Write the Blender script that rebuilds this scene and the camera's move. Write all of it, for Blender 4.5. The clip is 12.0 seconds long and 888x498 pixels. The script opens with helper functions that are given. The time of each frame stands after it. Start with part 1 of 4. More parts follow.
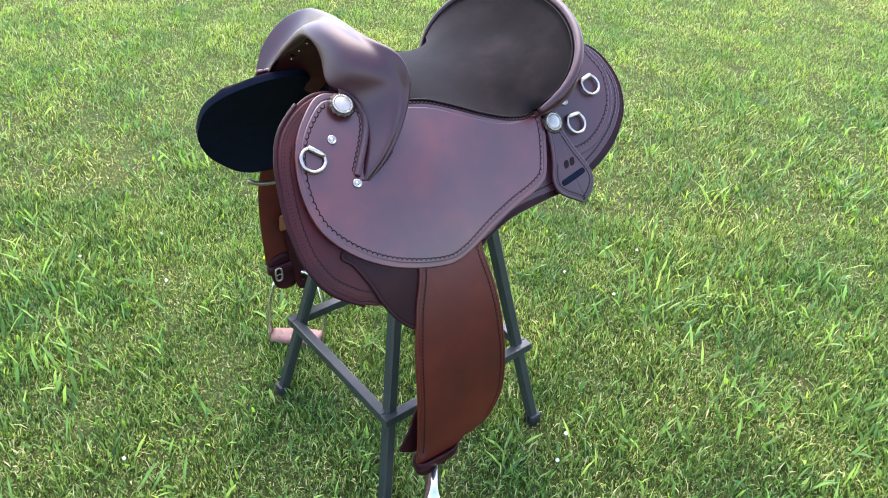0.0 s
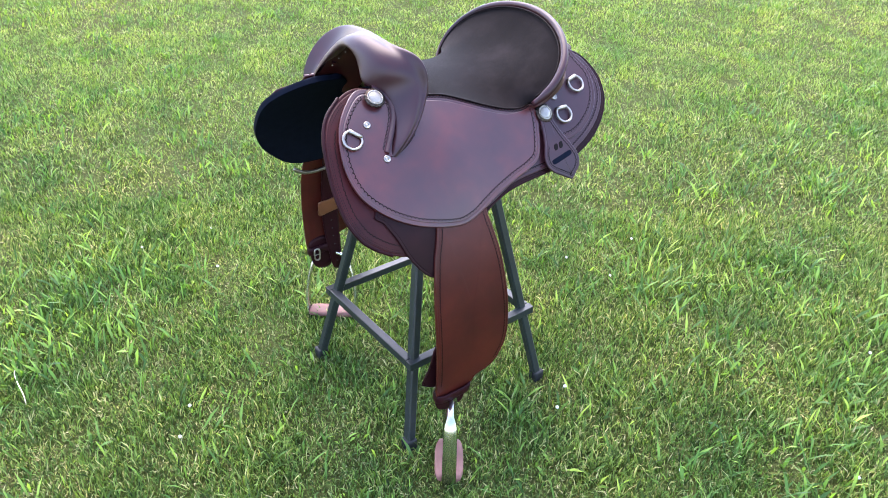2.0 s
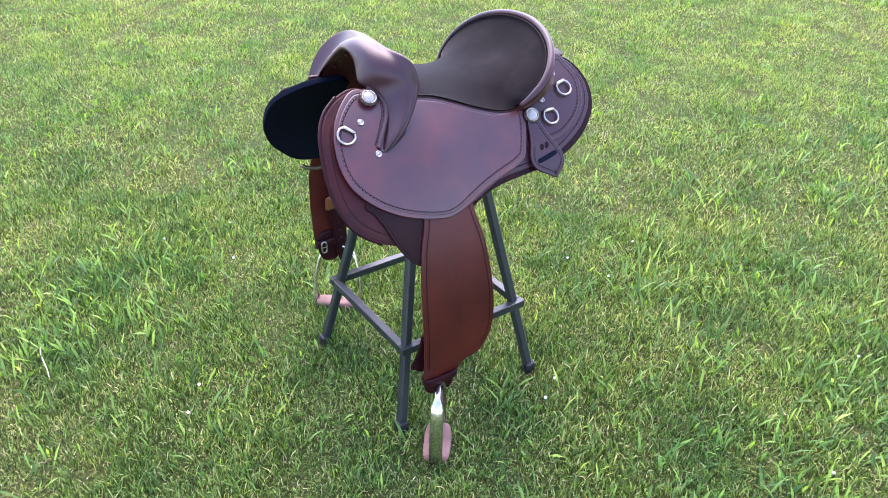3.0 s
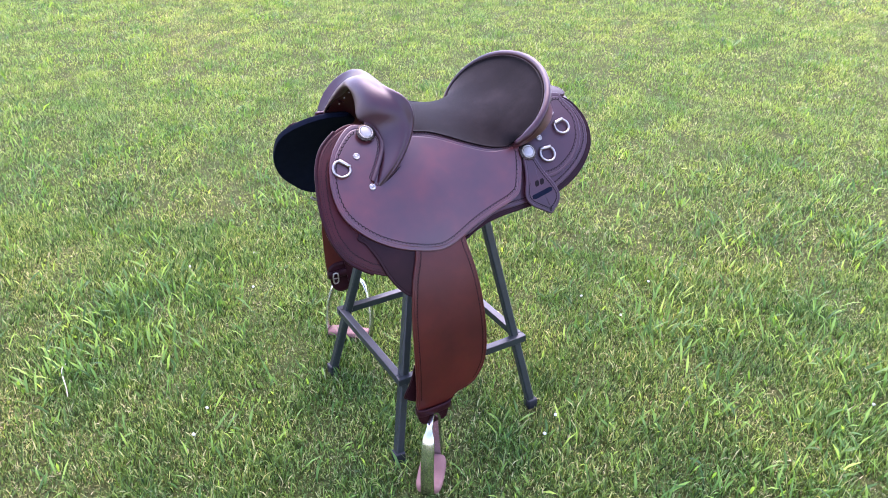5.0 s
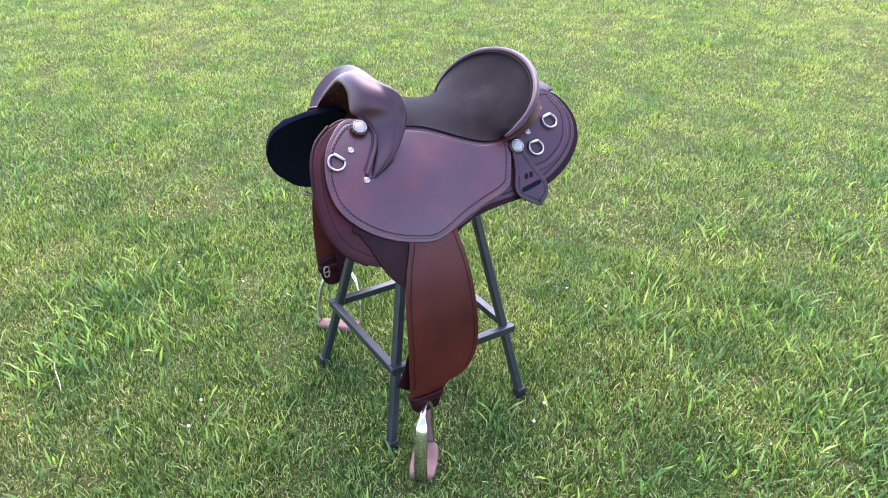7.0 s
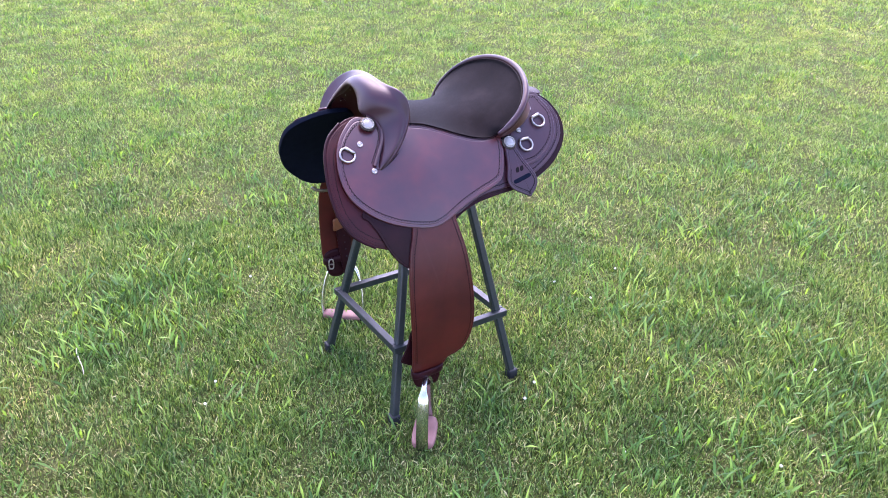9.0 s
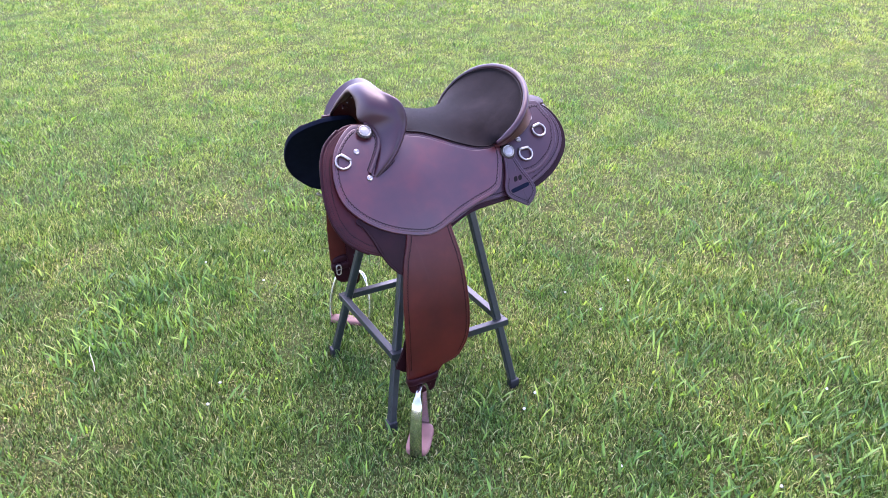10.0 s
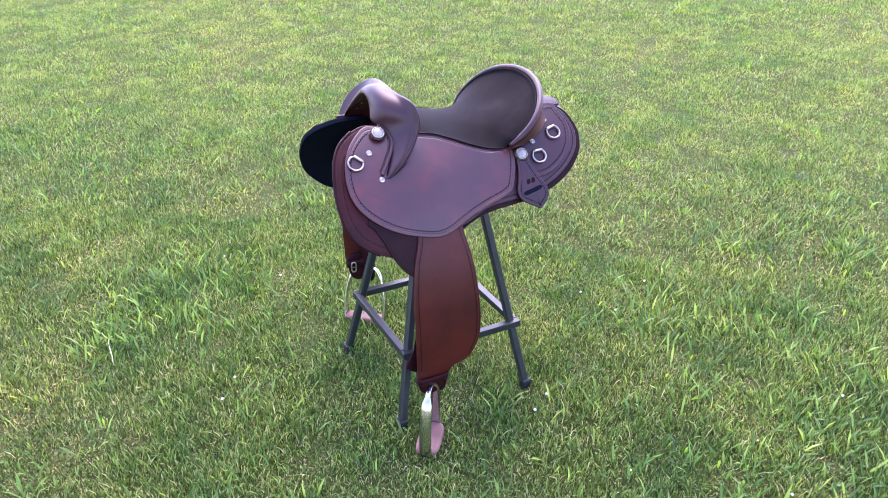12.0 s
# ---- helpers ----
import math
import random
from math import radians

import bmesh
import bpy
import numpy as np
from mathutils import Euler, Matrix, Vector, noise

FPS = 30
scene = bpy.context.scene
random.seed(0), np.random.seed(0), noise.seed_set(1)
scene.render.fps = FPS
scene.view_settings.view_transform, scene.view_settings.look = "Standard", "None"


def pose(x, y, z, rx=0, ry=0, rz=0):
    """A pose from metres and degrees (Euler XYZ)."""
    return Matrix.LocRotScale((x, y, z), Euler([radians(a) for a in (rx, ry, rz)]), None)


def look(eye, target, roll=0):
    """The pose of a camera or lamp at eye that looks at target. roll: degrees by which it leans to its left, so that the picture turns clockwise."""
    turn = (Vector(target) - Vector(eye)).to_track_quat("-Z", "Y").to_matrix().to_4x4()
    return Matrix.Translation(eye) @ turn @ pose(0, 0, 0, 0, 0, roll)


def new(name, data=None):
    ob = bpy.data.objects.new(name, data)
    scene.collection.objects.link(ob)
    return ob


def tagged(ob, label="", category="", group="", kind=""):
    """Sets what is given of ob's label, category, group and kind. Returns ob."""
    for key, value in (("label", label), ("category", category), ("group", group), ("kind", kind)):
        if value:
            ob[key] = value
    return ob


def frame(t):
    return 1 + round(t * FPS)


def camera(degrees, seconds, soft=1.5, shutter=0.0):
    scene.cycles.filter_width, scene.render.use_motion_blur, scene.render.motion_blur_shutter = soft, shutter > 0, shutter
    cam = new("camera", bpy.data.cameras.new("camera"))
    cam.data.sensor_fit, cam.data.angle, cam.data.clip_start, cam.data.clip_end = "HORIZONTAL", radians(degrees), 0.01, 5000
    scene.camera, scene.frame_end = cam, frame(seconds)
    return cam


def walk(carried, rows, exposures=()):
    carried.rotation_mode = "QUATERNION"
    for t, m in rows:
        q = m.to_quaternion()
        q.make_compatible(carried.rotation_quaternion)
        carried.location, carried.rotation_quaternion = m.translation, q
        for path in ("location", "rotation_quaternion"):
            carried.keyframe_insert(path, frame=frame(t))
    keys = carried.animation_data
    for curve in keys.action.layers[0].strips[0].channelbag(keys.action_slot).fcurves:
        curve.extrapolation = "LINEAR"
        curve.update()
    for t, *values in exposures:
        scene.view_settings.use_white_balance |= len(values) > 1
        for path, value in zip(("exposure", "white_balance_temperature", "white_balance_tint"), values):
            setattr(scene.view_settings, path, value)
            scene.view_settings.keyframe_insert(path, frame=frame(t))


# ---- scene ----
cam = camera(59.8, 12.0, soft=0.9)
METRES, EYE, TILT, LEAN, TURN = 1.25, 1.490, -34.55, -2.53, 0.0
ROWS = [
    (0.0, 0.0, 0.0, 0.0, 0.0, 0.0, -0.0),
    (0.5, 0.0177, -0.0575, -0.0229, 0.47, 0.62, 0.09),
    (1.0, 0.025, -0.1086, -0.034, 0.74, 1.18, 0.38),
    (1.5, 0.0144, -0.1727, -0.0649, 0.95, 1.63, 0.64),
    (2.0, 0.012, -0.2655, -0.11, 1.47, 1.97, 0.52),
    (2.5, 0.0466, -0.3275, -0.134, 2.54, 2.26, -0.12),
    (4.5, 0.2222, -0.3714, -0.1607, 7.56, 4.6, -2.63),
    (5.0, 0.2236, -0.3739, -0.1601, 7.77, 5.44, -2.65),
    (5.5, 0.2225, -0.3734, -0.1592, 7.71, 5.9, -2.71),
    (6.0, 0.223, -0.3733, -0.1597, 7.49, 5.92, -2.72),
    (6.5, 0.2212, -0.3819, -0.1646, 7.04, 5.63, -2.55),
    (7.0, 0.2041, -0.4128, -0.1781, 6.32, 5.37, -2.16),
    (9.0, 0.1956, -0.5685, -0.2676, 5.35, 6.79, -1.92),
    (9.5, 0.2604, -0.5657, -0.2677, 6.79, 7.15, -2.73),
    (10.0, 0.303, -0.5613, -0.2654, 8.39, 7.29, -3.45),
    (10.5, 0.3256, -0.5503, -0.2595, 9.59, 7.21, -3.9),
    (11.0, 0.3317, -0.5366, -0.2513, 10.14, 7.02, -4.11),
    (11.5, 0.3334, -0.5423, -0.2423, 10.21, 6.73, -4.27),
    (12.0, 0.3304, -0.5648, -0.2353, 10.08, 6.36, -4.46),
]
walk(cam, [(t, pose(0, 0, EYE, TILT, LEAN, TURN) @ pose(METRES * x, METRES * y, METRES * z, 90 + pitch, roll, yaw)) for t, x, y, z, yaw, pitch, roll in ROWS],
     ((0.0, 3.01, 6750, 19), (2.5, 2.98, 6600, 25), (4.3, 2.97, 6350, 42), (5.5, 2.96, 6350, 41), (7.0, 2.95, 6450, 34), (9.5, 2.91, 6240, 43), (12.0, 2.90, 6250, 44)))

# ---- light ----
SUN_UP, SUN_TURN = 60.0, -14.0
world = bpy.data.worlds.new("world")
scene.world = world
world.use_nodes = True
wn = world.node_tree.nodes
sky = wn.new("ShaderNodeTexSky")
sky.sky_type, sky.sun_disc = "NISHITA", False
sky.sun_elevation, sky.sun_rotation = radians(SUN_UP), radians(SUN_TURN)
sky.air_density, sky.dust_density, sky.ozone_density = 1.0, 1.3, 1.2
wn["Background"].inputs["Strength"].default_value = 0.15
world.node_tree.links.new(sky.outputs["Color"], wn["Background"].inputs["Color"])
sun = new("sun", bpy.data.lights.new("sun", "SUN"))
sun.data.energy, sun.data.angle, sun.data.color = 0.85, radians(60), (1.0, 0.96, 0.90)
a, b = radians(SUN_TURN), radians(SUN_UP)
sun.matrix_world = look((math.sin(a) * math.cos(b) * 30, math.cos(a) * math.cos(b) * 30, math.sin(b) * 30), (0, 0, 0))

# ---- materials ----


class Mat:
    """A small builder for procedural node materials."""

    def __init__(self, name, rough=0.5, metal=0.0):
        self.m = bpy.data.materials.new(name)
        self.m.use_nodes = True
        self.n, self.l = self.m.node_tree.nodes, self.m.node_tree.links
        self.b = self.n["Principled BSDF"]
        self.b.inputs["Roughness"].default_value = rough
        self.b.inputs["Metallic"].default_value = metal
        self.co = self.n.new("ShaderNodeTexCoord").outputs["Object"]

    def noise(self, scale, detail=4.0, rough=0.6, stretch=None):
        t = self.n.new("ShaderNodeTexNoise")
        t.inputs["Scale"].default_value, t.inputs["Detail"].default_value, t.inputs["Roughness"].default_value = scale, detail, rough
        co = self.co
        if stretch:
            mp = self.n.new("ShaderNodeMapping")
            mp.inputs["Scale"].default_value = stretch
            self.l.new(co, mp.inputs["Vector"])
            co = mp.outputs["Vector"]
        self.l.new(co, t.inputs["Vector"])
        return t.outputs["Fac"]

    def ramp(self, fac, *stops):
        r = self.n.new("ShaderNodeValToRGB")
        e = r.color_ramp.elements
        while len(e) < len(stops):
            e.new(0.5)
        for el, (p, c) in zip(e, stops):
            el.position, el.color = p, (*c, 1)
        self.l.new(fac, r.inputs["Fac"])
        return r.outputs["Color"]

    def mix(self, fac, c1, c2, mode="MIX"):
        x = self.n.new("ShaderNodeMix")
        x.data_type, x.blend_type = "RGBA", mode
        for sock, v in ((x.inputs[0], fac), (x.inputs[6], c1), (x.inputs[7], c2)):
            if hasattr(v, "is_output"):
                self.l.new(v, sock)
            else:
                sock.default_value = v if isinstance(v, float) else (*v, 1)
        return x.outputs[2]

    def colour(self, v):
        self.l.new(v, self.b.inputs["Base Color"])
        return self

    def rough(self, fac, lo, hi):
        r = self.n.new("ShaderNodeMapRange")
        r.inputs["To Min"].default_value, r.inputs["To Max"].default_value = lo, hi
        self.l.new(fac, r.inputs["Value"])
        self.l.new(r.outputs["Result"], self.b.inputs["Roughness"])
        return self

    def bump(self, fac, strength, distance):
        u = self.n.new("ShaderNodeBump")
        u.inputs["Strength"].default_value, u.inputs["Distance"].default_value = strength, distance
        self.l.new(fac, u.inputs["Height"])
        self.l.new(u.outputs["Normal"], self.b.inputs["Normal"])
        return self

    def island(self):
        return self.n.new("ShaderNodeNewGeometry").outputs["Random Per Island"]


def leather(name, dark, mid, light, r0=0.32, r1=0.5, shine=0.5):
    m = Mat(name)
    big, fine = m.noise(9, 3), m.noise(420, 3)
    c = m.ramp(big, (0.3, dark), (0.5, mid), (0.72, light))
    c = m.mix(m.ramp(fine, (0.35, (0.0, 0.0, 0.0)), (0.7, (0.35, 0.35, 0.35))), c, dark)
    m.colour(c).rough(m.noise(26, 4), r0, r1).bump(m.noise(700, 4, 0.7), 0.12, 0.0006)
    m.b.inputs["Specular IOR Level"].default_value = shine
    return m.m


LEATHER = leather("brown saddle leather", (0.029, 0.0060, 0.0070), (0.046, 0.0082, 0.0086), (0.078, 0.0118, 0.0098), 0.27, 0.40, 0.60)
LEATHER_PLUM = leather("plum brown leather", (0.018, 0.0046, 0.0076), (0.027, 0.0061, 0.0092), (0.040, 0.0082, 0.0106), 0.34, 0.46, 0.38)
LEATHER_RED = leather("russet fender leather", (0.036, 0.0060, 0.0046), (0.052, 0.0082, 0.0056), (0.072, 0.0112, 0.0068), 0.34, 0.46, 0.22)
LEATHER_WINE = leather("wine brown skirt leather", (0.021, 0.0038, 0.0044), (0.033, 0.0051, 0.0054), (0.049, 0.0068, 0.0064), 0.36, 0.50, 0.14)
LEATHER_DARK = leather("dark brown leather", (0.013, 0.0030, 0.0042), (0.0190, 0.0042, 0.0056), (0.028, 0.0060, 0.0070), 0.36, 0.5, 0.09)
# leather of the lower layers, shade under the flap put into its colour
LEATHER_SHADED = leather("plum leather with shade in its tone", (0.0095, 0.0022, 0.0032), (0.0150, 0.0034, 0.0045), (0.023, 0.0050, 0.0060), 0.36, 0.5, 0.10)
LEATHER_TAN = leather("tan strap leather", (0.09, 0.030, 0.010), (0.13, 0.044, 0.015), (0.17, 0.060, 0.022), 0.4, 0.6, 0.4)
LEATHER_PINK = leather("worn pink brown tread leather", (0.115, 0.050, 0.042), (0.17, 0.080, 0.066), (0.24, 0.118, 0.098), 0.5, 0.75, 0.3)

STAMP = Mat("dark tooling", 0.55)
STAMP.colour(STAMP.ramp(STAMP.noise(90), (0.3, (0.004, 0.0022, 0.0022)), (0.7, (0.009, 0.0048, 0.0044))))
STAMP.b.inputs["Specular IOR Level"].default_value = 0.08
STAMP = STAMP.m
THREAD = Mat("dark thread", 0.7)
THREAD.colour(THREAD.ramp(THREAD.noise(300), (0.3, (0.004, 0.0026, 0.003)), (0.7, (0.010, 0.0065, 0.0065))))
THREAD.b.inputs["Specular IOR Level"].default_value = 0.1
THREAD = THREAD.m

SUEDE = Mat("dark grey brown suede", 0.95)
sc = SUEDE.ramp(SUEDE.noise(7, 4), (0.32, (0.0042, 0.0030, 0.0030)), (0.52, (0.0070, 0.0051, 0.0050)), (0.70, (0.0165, 0.0124, 0.0119)))
sc = SUEDE.mix(SUEDE.ramp(SUEDE.noise(260, 4, 0.7), (0.4, (0.0, 0.0, 0.0)), (0.7, (0.4, 0.4, 0.4))), sc, (0.006, 0.005, 0.0048))
SUEDE.colour(sc).bump(SUEDE.noise(900, 3, 0.7), 0.25, 0.0008)
SUEDE.b.inputs["Specular IOR Level"].default_value = 0.06
SUEDE.b.inputs["Sheen Weight"].default_value, SUEDE.b.inputs["Sheen Roughness"].default_value = 0.08, 0.4
SUEDE = SUEDE.m

NEOPRENE = Mat("black lining fabric", 0.9)
NEOPRENE.colour(NEOPRENE.ramp(NEOPRENE.noise(40), (0.3, (0.0024, 0.0040, 0.0090)), (0.7, (0.0042, 0.0064, 0.0130))))
NEOPRENE.b.inputs["Specular IOR Level"].default_value = 0.06
NEOPRENE.bump(NEOPRENE.noise(1200, 2), 0.3, 0.0005)
NEOPRENE = NEOPRENE.m

METAL = Mat("brushed nickel", 0.3, 1.0)
METAL.colour(METAL.ramp(METAL.noise(60), (0.3, (0.25, 0.225, 0.190)), (0.7, (0.40, 0.365, 0.315)))).rough(METAL.noise(200), 0.22, 0.45)
METAL = METAL.m
STIRRUP_METAL = Mat("polished aluminium", 0.2, 1.0)
STIRRUP_METAL.colour(STIRRUP_METAL.ramp(STIRRUP_METAL.noise(30), (0.3, (0.42, 0.43, 0.42)), (0.7, (0.58, 0.59, 0.58)))).rough(STIRRUP_METAL.noise(90), 0.12, 0.3)
STIRRUP_METAL = STIRRUP_METAL.m
BRONZE = Mat("antique dark metal", 0.45, 1.0)
BRONZE.colour(BRONZE.ramp(BRONZE.noise(200), (0.3, (0.02, 0.016, 0.014)), (0.7, (0.08, 0.062, 0.048)))).bump(BRONZE.noise(500), 0.3, 0.001)
BRONZE = BRONZE.m
PEARL = Mat("milky pearl", 0.22)
PEARL.colour(PEARL.ramp(PEARL.noise(60, 3), (0.3, (0.21, 0.188, 0.160)), (0.7, (0.30, 0.275, 0.243))))
PEARL.b.inputs["Coat Weight"].default_value = 0.5
PEARL = PEARL.m
STEEL = Mat("green grey painted steel", 0.42)
STEEL.colour(STEEL.mix(STEEL.ramp(STEEL.noise(140, 5, 0.7), (0.60, (0.0, 0.0, 0.0)), (0.70, (0.5, 0.5, 0.5))),
                       STEEL.ramp(STEEL.noise(12), (0.3, (0.0070, 0.0108, 0.0118)), (0.7, (0.0120, 0.0175, 0.0186))), (0.045, 0.055, 0.055)))
STEEL.rough(STEEL.noise(50), 0.32, 0.55).bump(STEEL.noise(150), 0.15, 0.001)
STEEL = STEEL.m
RUBBER = Mat("black rubber", 0.7)
RUBBER.colour(RUBBER.ramp(RUBBER.noise(80), (0.3, (0.004, 0.0045, 0.005)), (0.7, (0.009, 0.0095, 0.010))))
RUBBER = RUBBER.m

SOIL = Mat("thatch and soil", 0.95)
s1 = SOIL.ramp(SOIL.noise(0.45, 6, 0.65), (0.38, (0.095, 0.135, 0.036)), (0.55, (0.125, 0.150, 0.045)), (0.70, (0.22, 0.19, 0.085)))
s2 = SOIL.ramp(SOIL.noise(60, 6, 0.75), (0.38, (0.008, 0.008, 0.003)), (0.52, (0.045, 0.046, 0.015)), (0.68, (0.17, 0.145, 0.06)))
SOIL.colour(SOIL.mix(0.55, s1, s2)).bump(SOIL.noise(160, 5, 0.75), 0.9, 0.02)
SOIL.b.inputs["Specular IOR Level"].default_value = 0.08
SOIL = SOIL.m



def grass_material(name, stops, through_share, rough, gloss=0.45):
    m = Mat(name, rough)
    base = m.ramp(m.island(), *stops)
    patch_big = m.ramp(m.noise(0.42, 5, 0.65), (0.36, (0.86, 0.98, 0.90)), (0.55, (1.04, 1.03, 1.0)), (0.70, (1.45, 1.20, 1.35)))
    patch_small = m.ramp(m.noise(3.2, 4), (0.35, (0.58, 0.74, 0.70)), (0.62, (1.2, 1.13, 1.05)))
    c = m.mix(1.0, m.mix(1.0, base, patch_big, "MULTIPLY"), patch_small, "MULTIPLY")
    m.colour(c)
    m.b.inputs["Specular IOR Level"].default_value = gloss
    tr = m.n.new("ShaderNodeBsdfTranslucent")
    m.l.new(m.mix(1.0, c, (1.5, 1.6, 0.55), "MULTIPLY"), tr.inputs["Color"])
    ms = m.n.new("ShaderNodeMixShader")
    ms.inputs[0].default_value = through_share
    m.l.new(m.b.outputs[0], ms.inputs[1])
    m.l.new(tr.outputs[0], ms.inputs[2])
    m.l.new(ms.outputs[0], m.n["Material Output"].inputs["Surface"])
    return m.m


# far lawn: softening by distance put into a paler, flatter colour range
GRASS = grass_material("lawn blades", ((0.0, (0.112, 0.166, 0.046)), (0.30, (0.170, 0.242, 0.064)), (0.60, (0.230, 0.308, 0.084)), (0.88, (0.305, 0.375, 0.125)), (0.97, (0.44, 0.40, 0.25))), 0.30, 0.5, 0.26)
# near lawn: lush green, shade between blades put into its darkest tones
GRASS_LUSH_SHADED = grass_material("lush lawn blades with gap shade", ((0.0, (0.020, 0.036, 0.009)), (0.28, (0.060, 0.102, 0.026)), (0.58, (0.112, 0.186, 0.052)), (0.86, (0.195, 0.290, 0.088)), (0.96, (0.46, 0.41, 0.24))), 0.28, 0.48, 0.20)
TUFT = grass_material("broad blades", ((0.0, (0.045, 0.098, 0.026)), (0.45, (0.100, 0.195, 0.046)), (0.75, (0.168, 0.285, 0.060)), (0.95, (0.28, 0.395, 0.080))), 0.36, 0.38, 0.30)
PETAL = Mat("white clover petals", 0.7)
PETAL.colour(PETAL.ramp(PETAL.noise(200), (0.3, (0.6, 0.6, 0.52)), (0.7, (0.8, 0.8, 0.76))))
PETAL = PETAL.m
STRAW = Mat("dry straw", 0.8)
STRAW.colour(STRAW.ramp(STRAW.noise(60), (0.3, (0.34, 0.30, 0.20)), (0.7, (0.55, 0.50, 0.38))))
STRAW = STRAW.m
ASPHALT = Mat("grey path", 0.9)
ASPHALT.colour(ASPHALT.ramp(ASPHALT.noise(20, 6), (0.3, (0.10, 0.09, 0.085)), (0.7, (0.17, 0.155, 0.15)))).bump(ASPHALT.noise(120), 0.5, 0.01)
ASPHALT = ASPHALT.m

# ---- mesh helpers ----


def part(name, bm, material, parent=None, label="", smooth=True, location=None):
    """Links a bmesh as one mesh object, under a thing or part where one is given."""
    me = bpy.data.meshes.new(name)
    bmesh.ops.recalc_face_normals(bm, faces=bm.faces)
    bm.to_mesh(me)
    bm.free()
    me.materials.append(material)
    if smooth:
        me.polygons.foreach_set("use_smooth", [True] * len(me.polygons))
    ob = new(name, me)
    ob.parent = parent
    if location is not None:
        ob.matrix_local = location
    if label:
        tagged(ob, label)
    return ob


def spline(points, n, closed=False):
    """n points evenly spaced along a Catmull-Rom curve through the given ones."""
    p = np.array(points, float)
    k = len(p)
    fine = []
    spans = k if closed else k - 1
    for i in range(spans):
        if closed:
            q = [p[(i + j) % k] for j in (-1, 0, 1, 2)]
        else:
            q = [p[min(max(i + j, 0), k - 1)] for j in (-1, 0, 1, 2)]
        for t in np.linspace(0, 1, 24, endpoint=False):
            fine.append(0.5 * (2 * q[1] + (q[2] - q[0]) * t + (2 * q[0] - 5 * q[1] + 4 * q[2] - q[3]) * t ** 2 + (3 * q[1] - q[0] - 3 * q[2] + q[3]) * t ** 3))
    fine.append(p[0] if closed else p[-1])
    fine = np.array(fine)
    run = np.concatenate([[0], np.cumsum(np.linalg.norm(np.diff(fine, axis=0), axis=1))])
    at = np.linspace(0, run[-1], n, endpoint=not closed)
    return np.stack([np.interp(at, run, fine[:, j]) for j in range(p.shape[1])], 1)


def even(points, per=5):
    """Points along a Catmull-Rom curve, the same number in every span."""
    p = np.array(points, float)
    k = len(p)
    out = []
    for i in range(k - 1):
        q = [p[min(max(i + j, 0), k - 1)] for j in (-1, 0, 1, 2)]
        for t in np.linspace(0, 1, per, endpoint=False):
            out.append(0.5 * (2 * q[1] + (q[2] - q[0]) * t + (2 * q[0] - 5 * q[1] + 4 * q[2] - q[3]) * t ** 2 + (3 * q[1] - q[0] - 3 * q[2] + q[3]) * t ** 3))
    out.append(p[-1])
    return np.array(out)


def loft(bm, rings, closed=True, cap=False):
    """Quads between rings of equally many points; closed: each ring is a loop."""
    made = [[bm.verts.new(p) for p in ring] for ring in rings]
    m = len(made[0])
    for r0, r1 in zip(made, made[1:]):
        for i in range(m if closed else m - 1):
            j = (i + 1) % m
            bm.faces.new((r0[i], r0[j], r1[j], r1[i]))
    if cap:
        bm.faces.new(made[0][::-1])
        bm.faces.new(made[-1])
    return made


def tube(bm, path, radius, sides=8, closed=False, flat=1.0):
    """A tube along a path of points; radius may be a list; flat squashes it across."""
    p = np.array(path, float)
    n = len(p)
    rad = np.full(n, radius) if np.isscalar(radius) else np.array(radius)
    if closed:
        tang = np.roll(p, -1, 0) - np.roll(p, 1, 0)
    else:
        tang = np.gradient(p, axis=0)
    tang /= np.linalg.norm(tang, axis=1)[:, None]
    up = np.array([0, 0, 1.0]) if abs(tang[:, 2]).mean() < 0.9 else np.array([1.0, 0, 0])
    rings = []
    for q, t, r in zip(p, tang, rad):
        s = np.cross(t, up)
        s /= max(np.linalg.norm(s), 1e-6)
        u = np.cross(s, t)
        rings.append([q + r * (math.cos(w) * s + flat * math.sin(w) * u) for w in np.linspace(0, 2 * math.pi, sides, endpoint=False)])
    if closed:
        rings.append(rings[0])
        loft(bm, rings)
        bmesh.ops.remove_doubles(bm, verts=bm.verts, dist=1e-6)
    else:
        loft(bm, rings, cap=True)


def box(bm, size, m=None, bevel=0.0):
    r = bmesh.ops.create_cube(bm, size=1.0, matrix=(m or Matrix()) @ Matrix.Diagonal((*size, 1)))
    if bevel:
        edges = list({e for v in r["verts"] for e in v.link_edges})
        bmesh.ops.bevel(bm, geom=edges, offset=bevel, segments=2, affect="EDGES", profile=0.6)


def lathe(bm, profile, sides=24, lobes=0, depth=0.0):
    """A solid of revolution about z from (radius, height) pairs; lobes scallop its rim."""
    rings = []
    for r, z in profile:
        ring = []
        for i in range(sides):
            w = 2 * math.pi * i / sides
            k = 1 - depth * (0.5 - 0.5 * abs(math.cos(w * lobes / 2))) * 2 if lobes else 1
            ring.append((r * k * math.cos(w), r * k * math.sin(w), z))
        rings.append(ring)
    loft(bm, rings, cap=True)


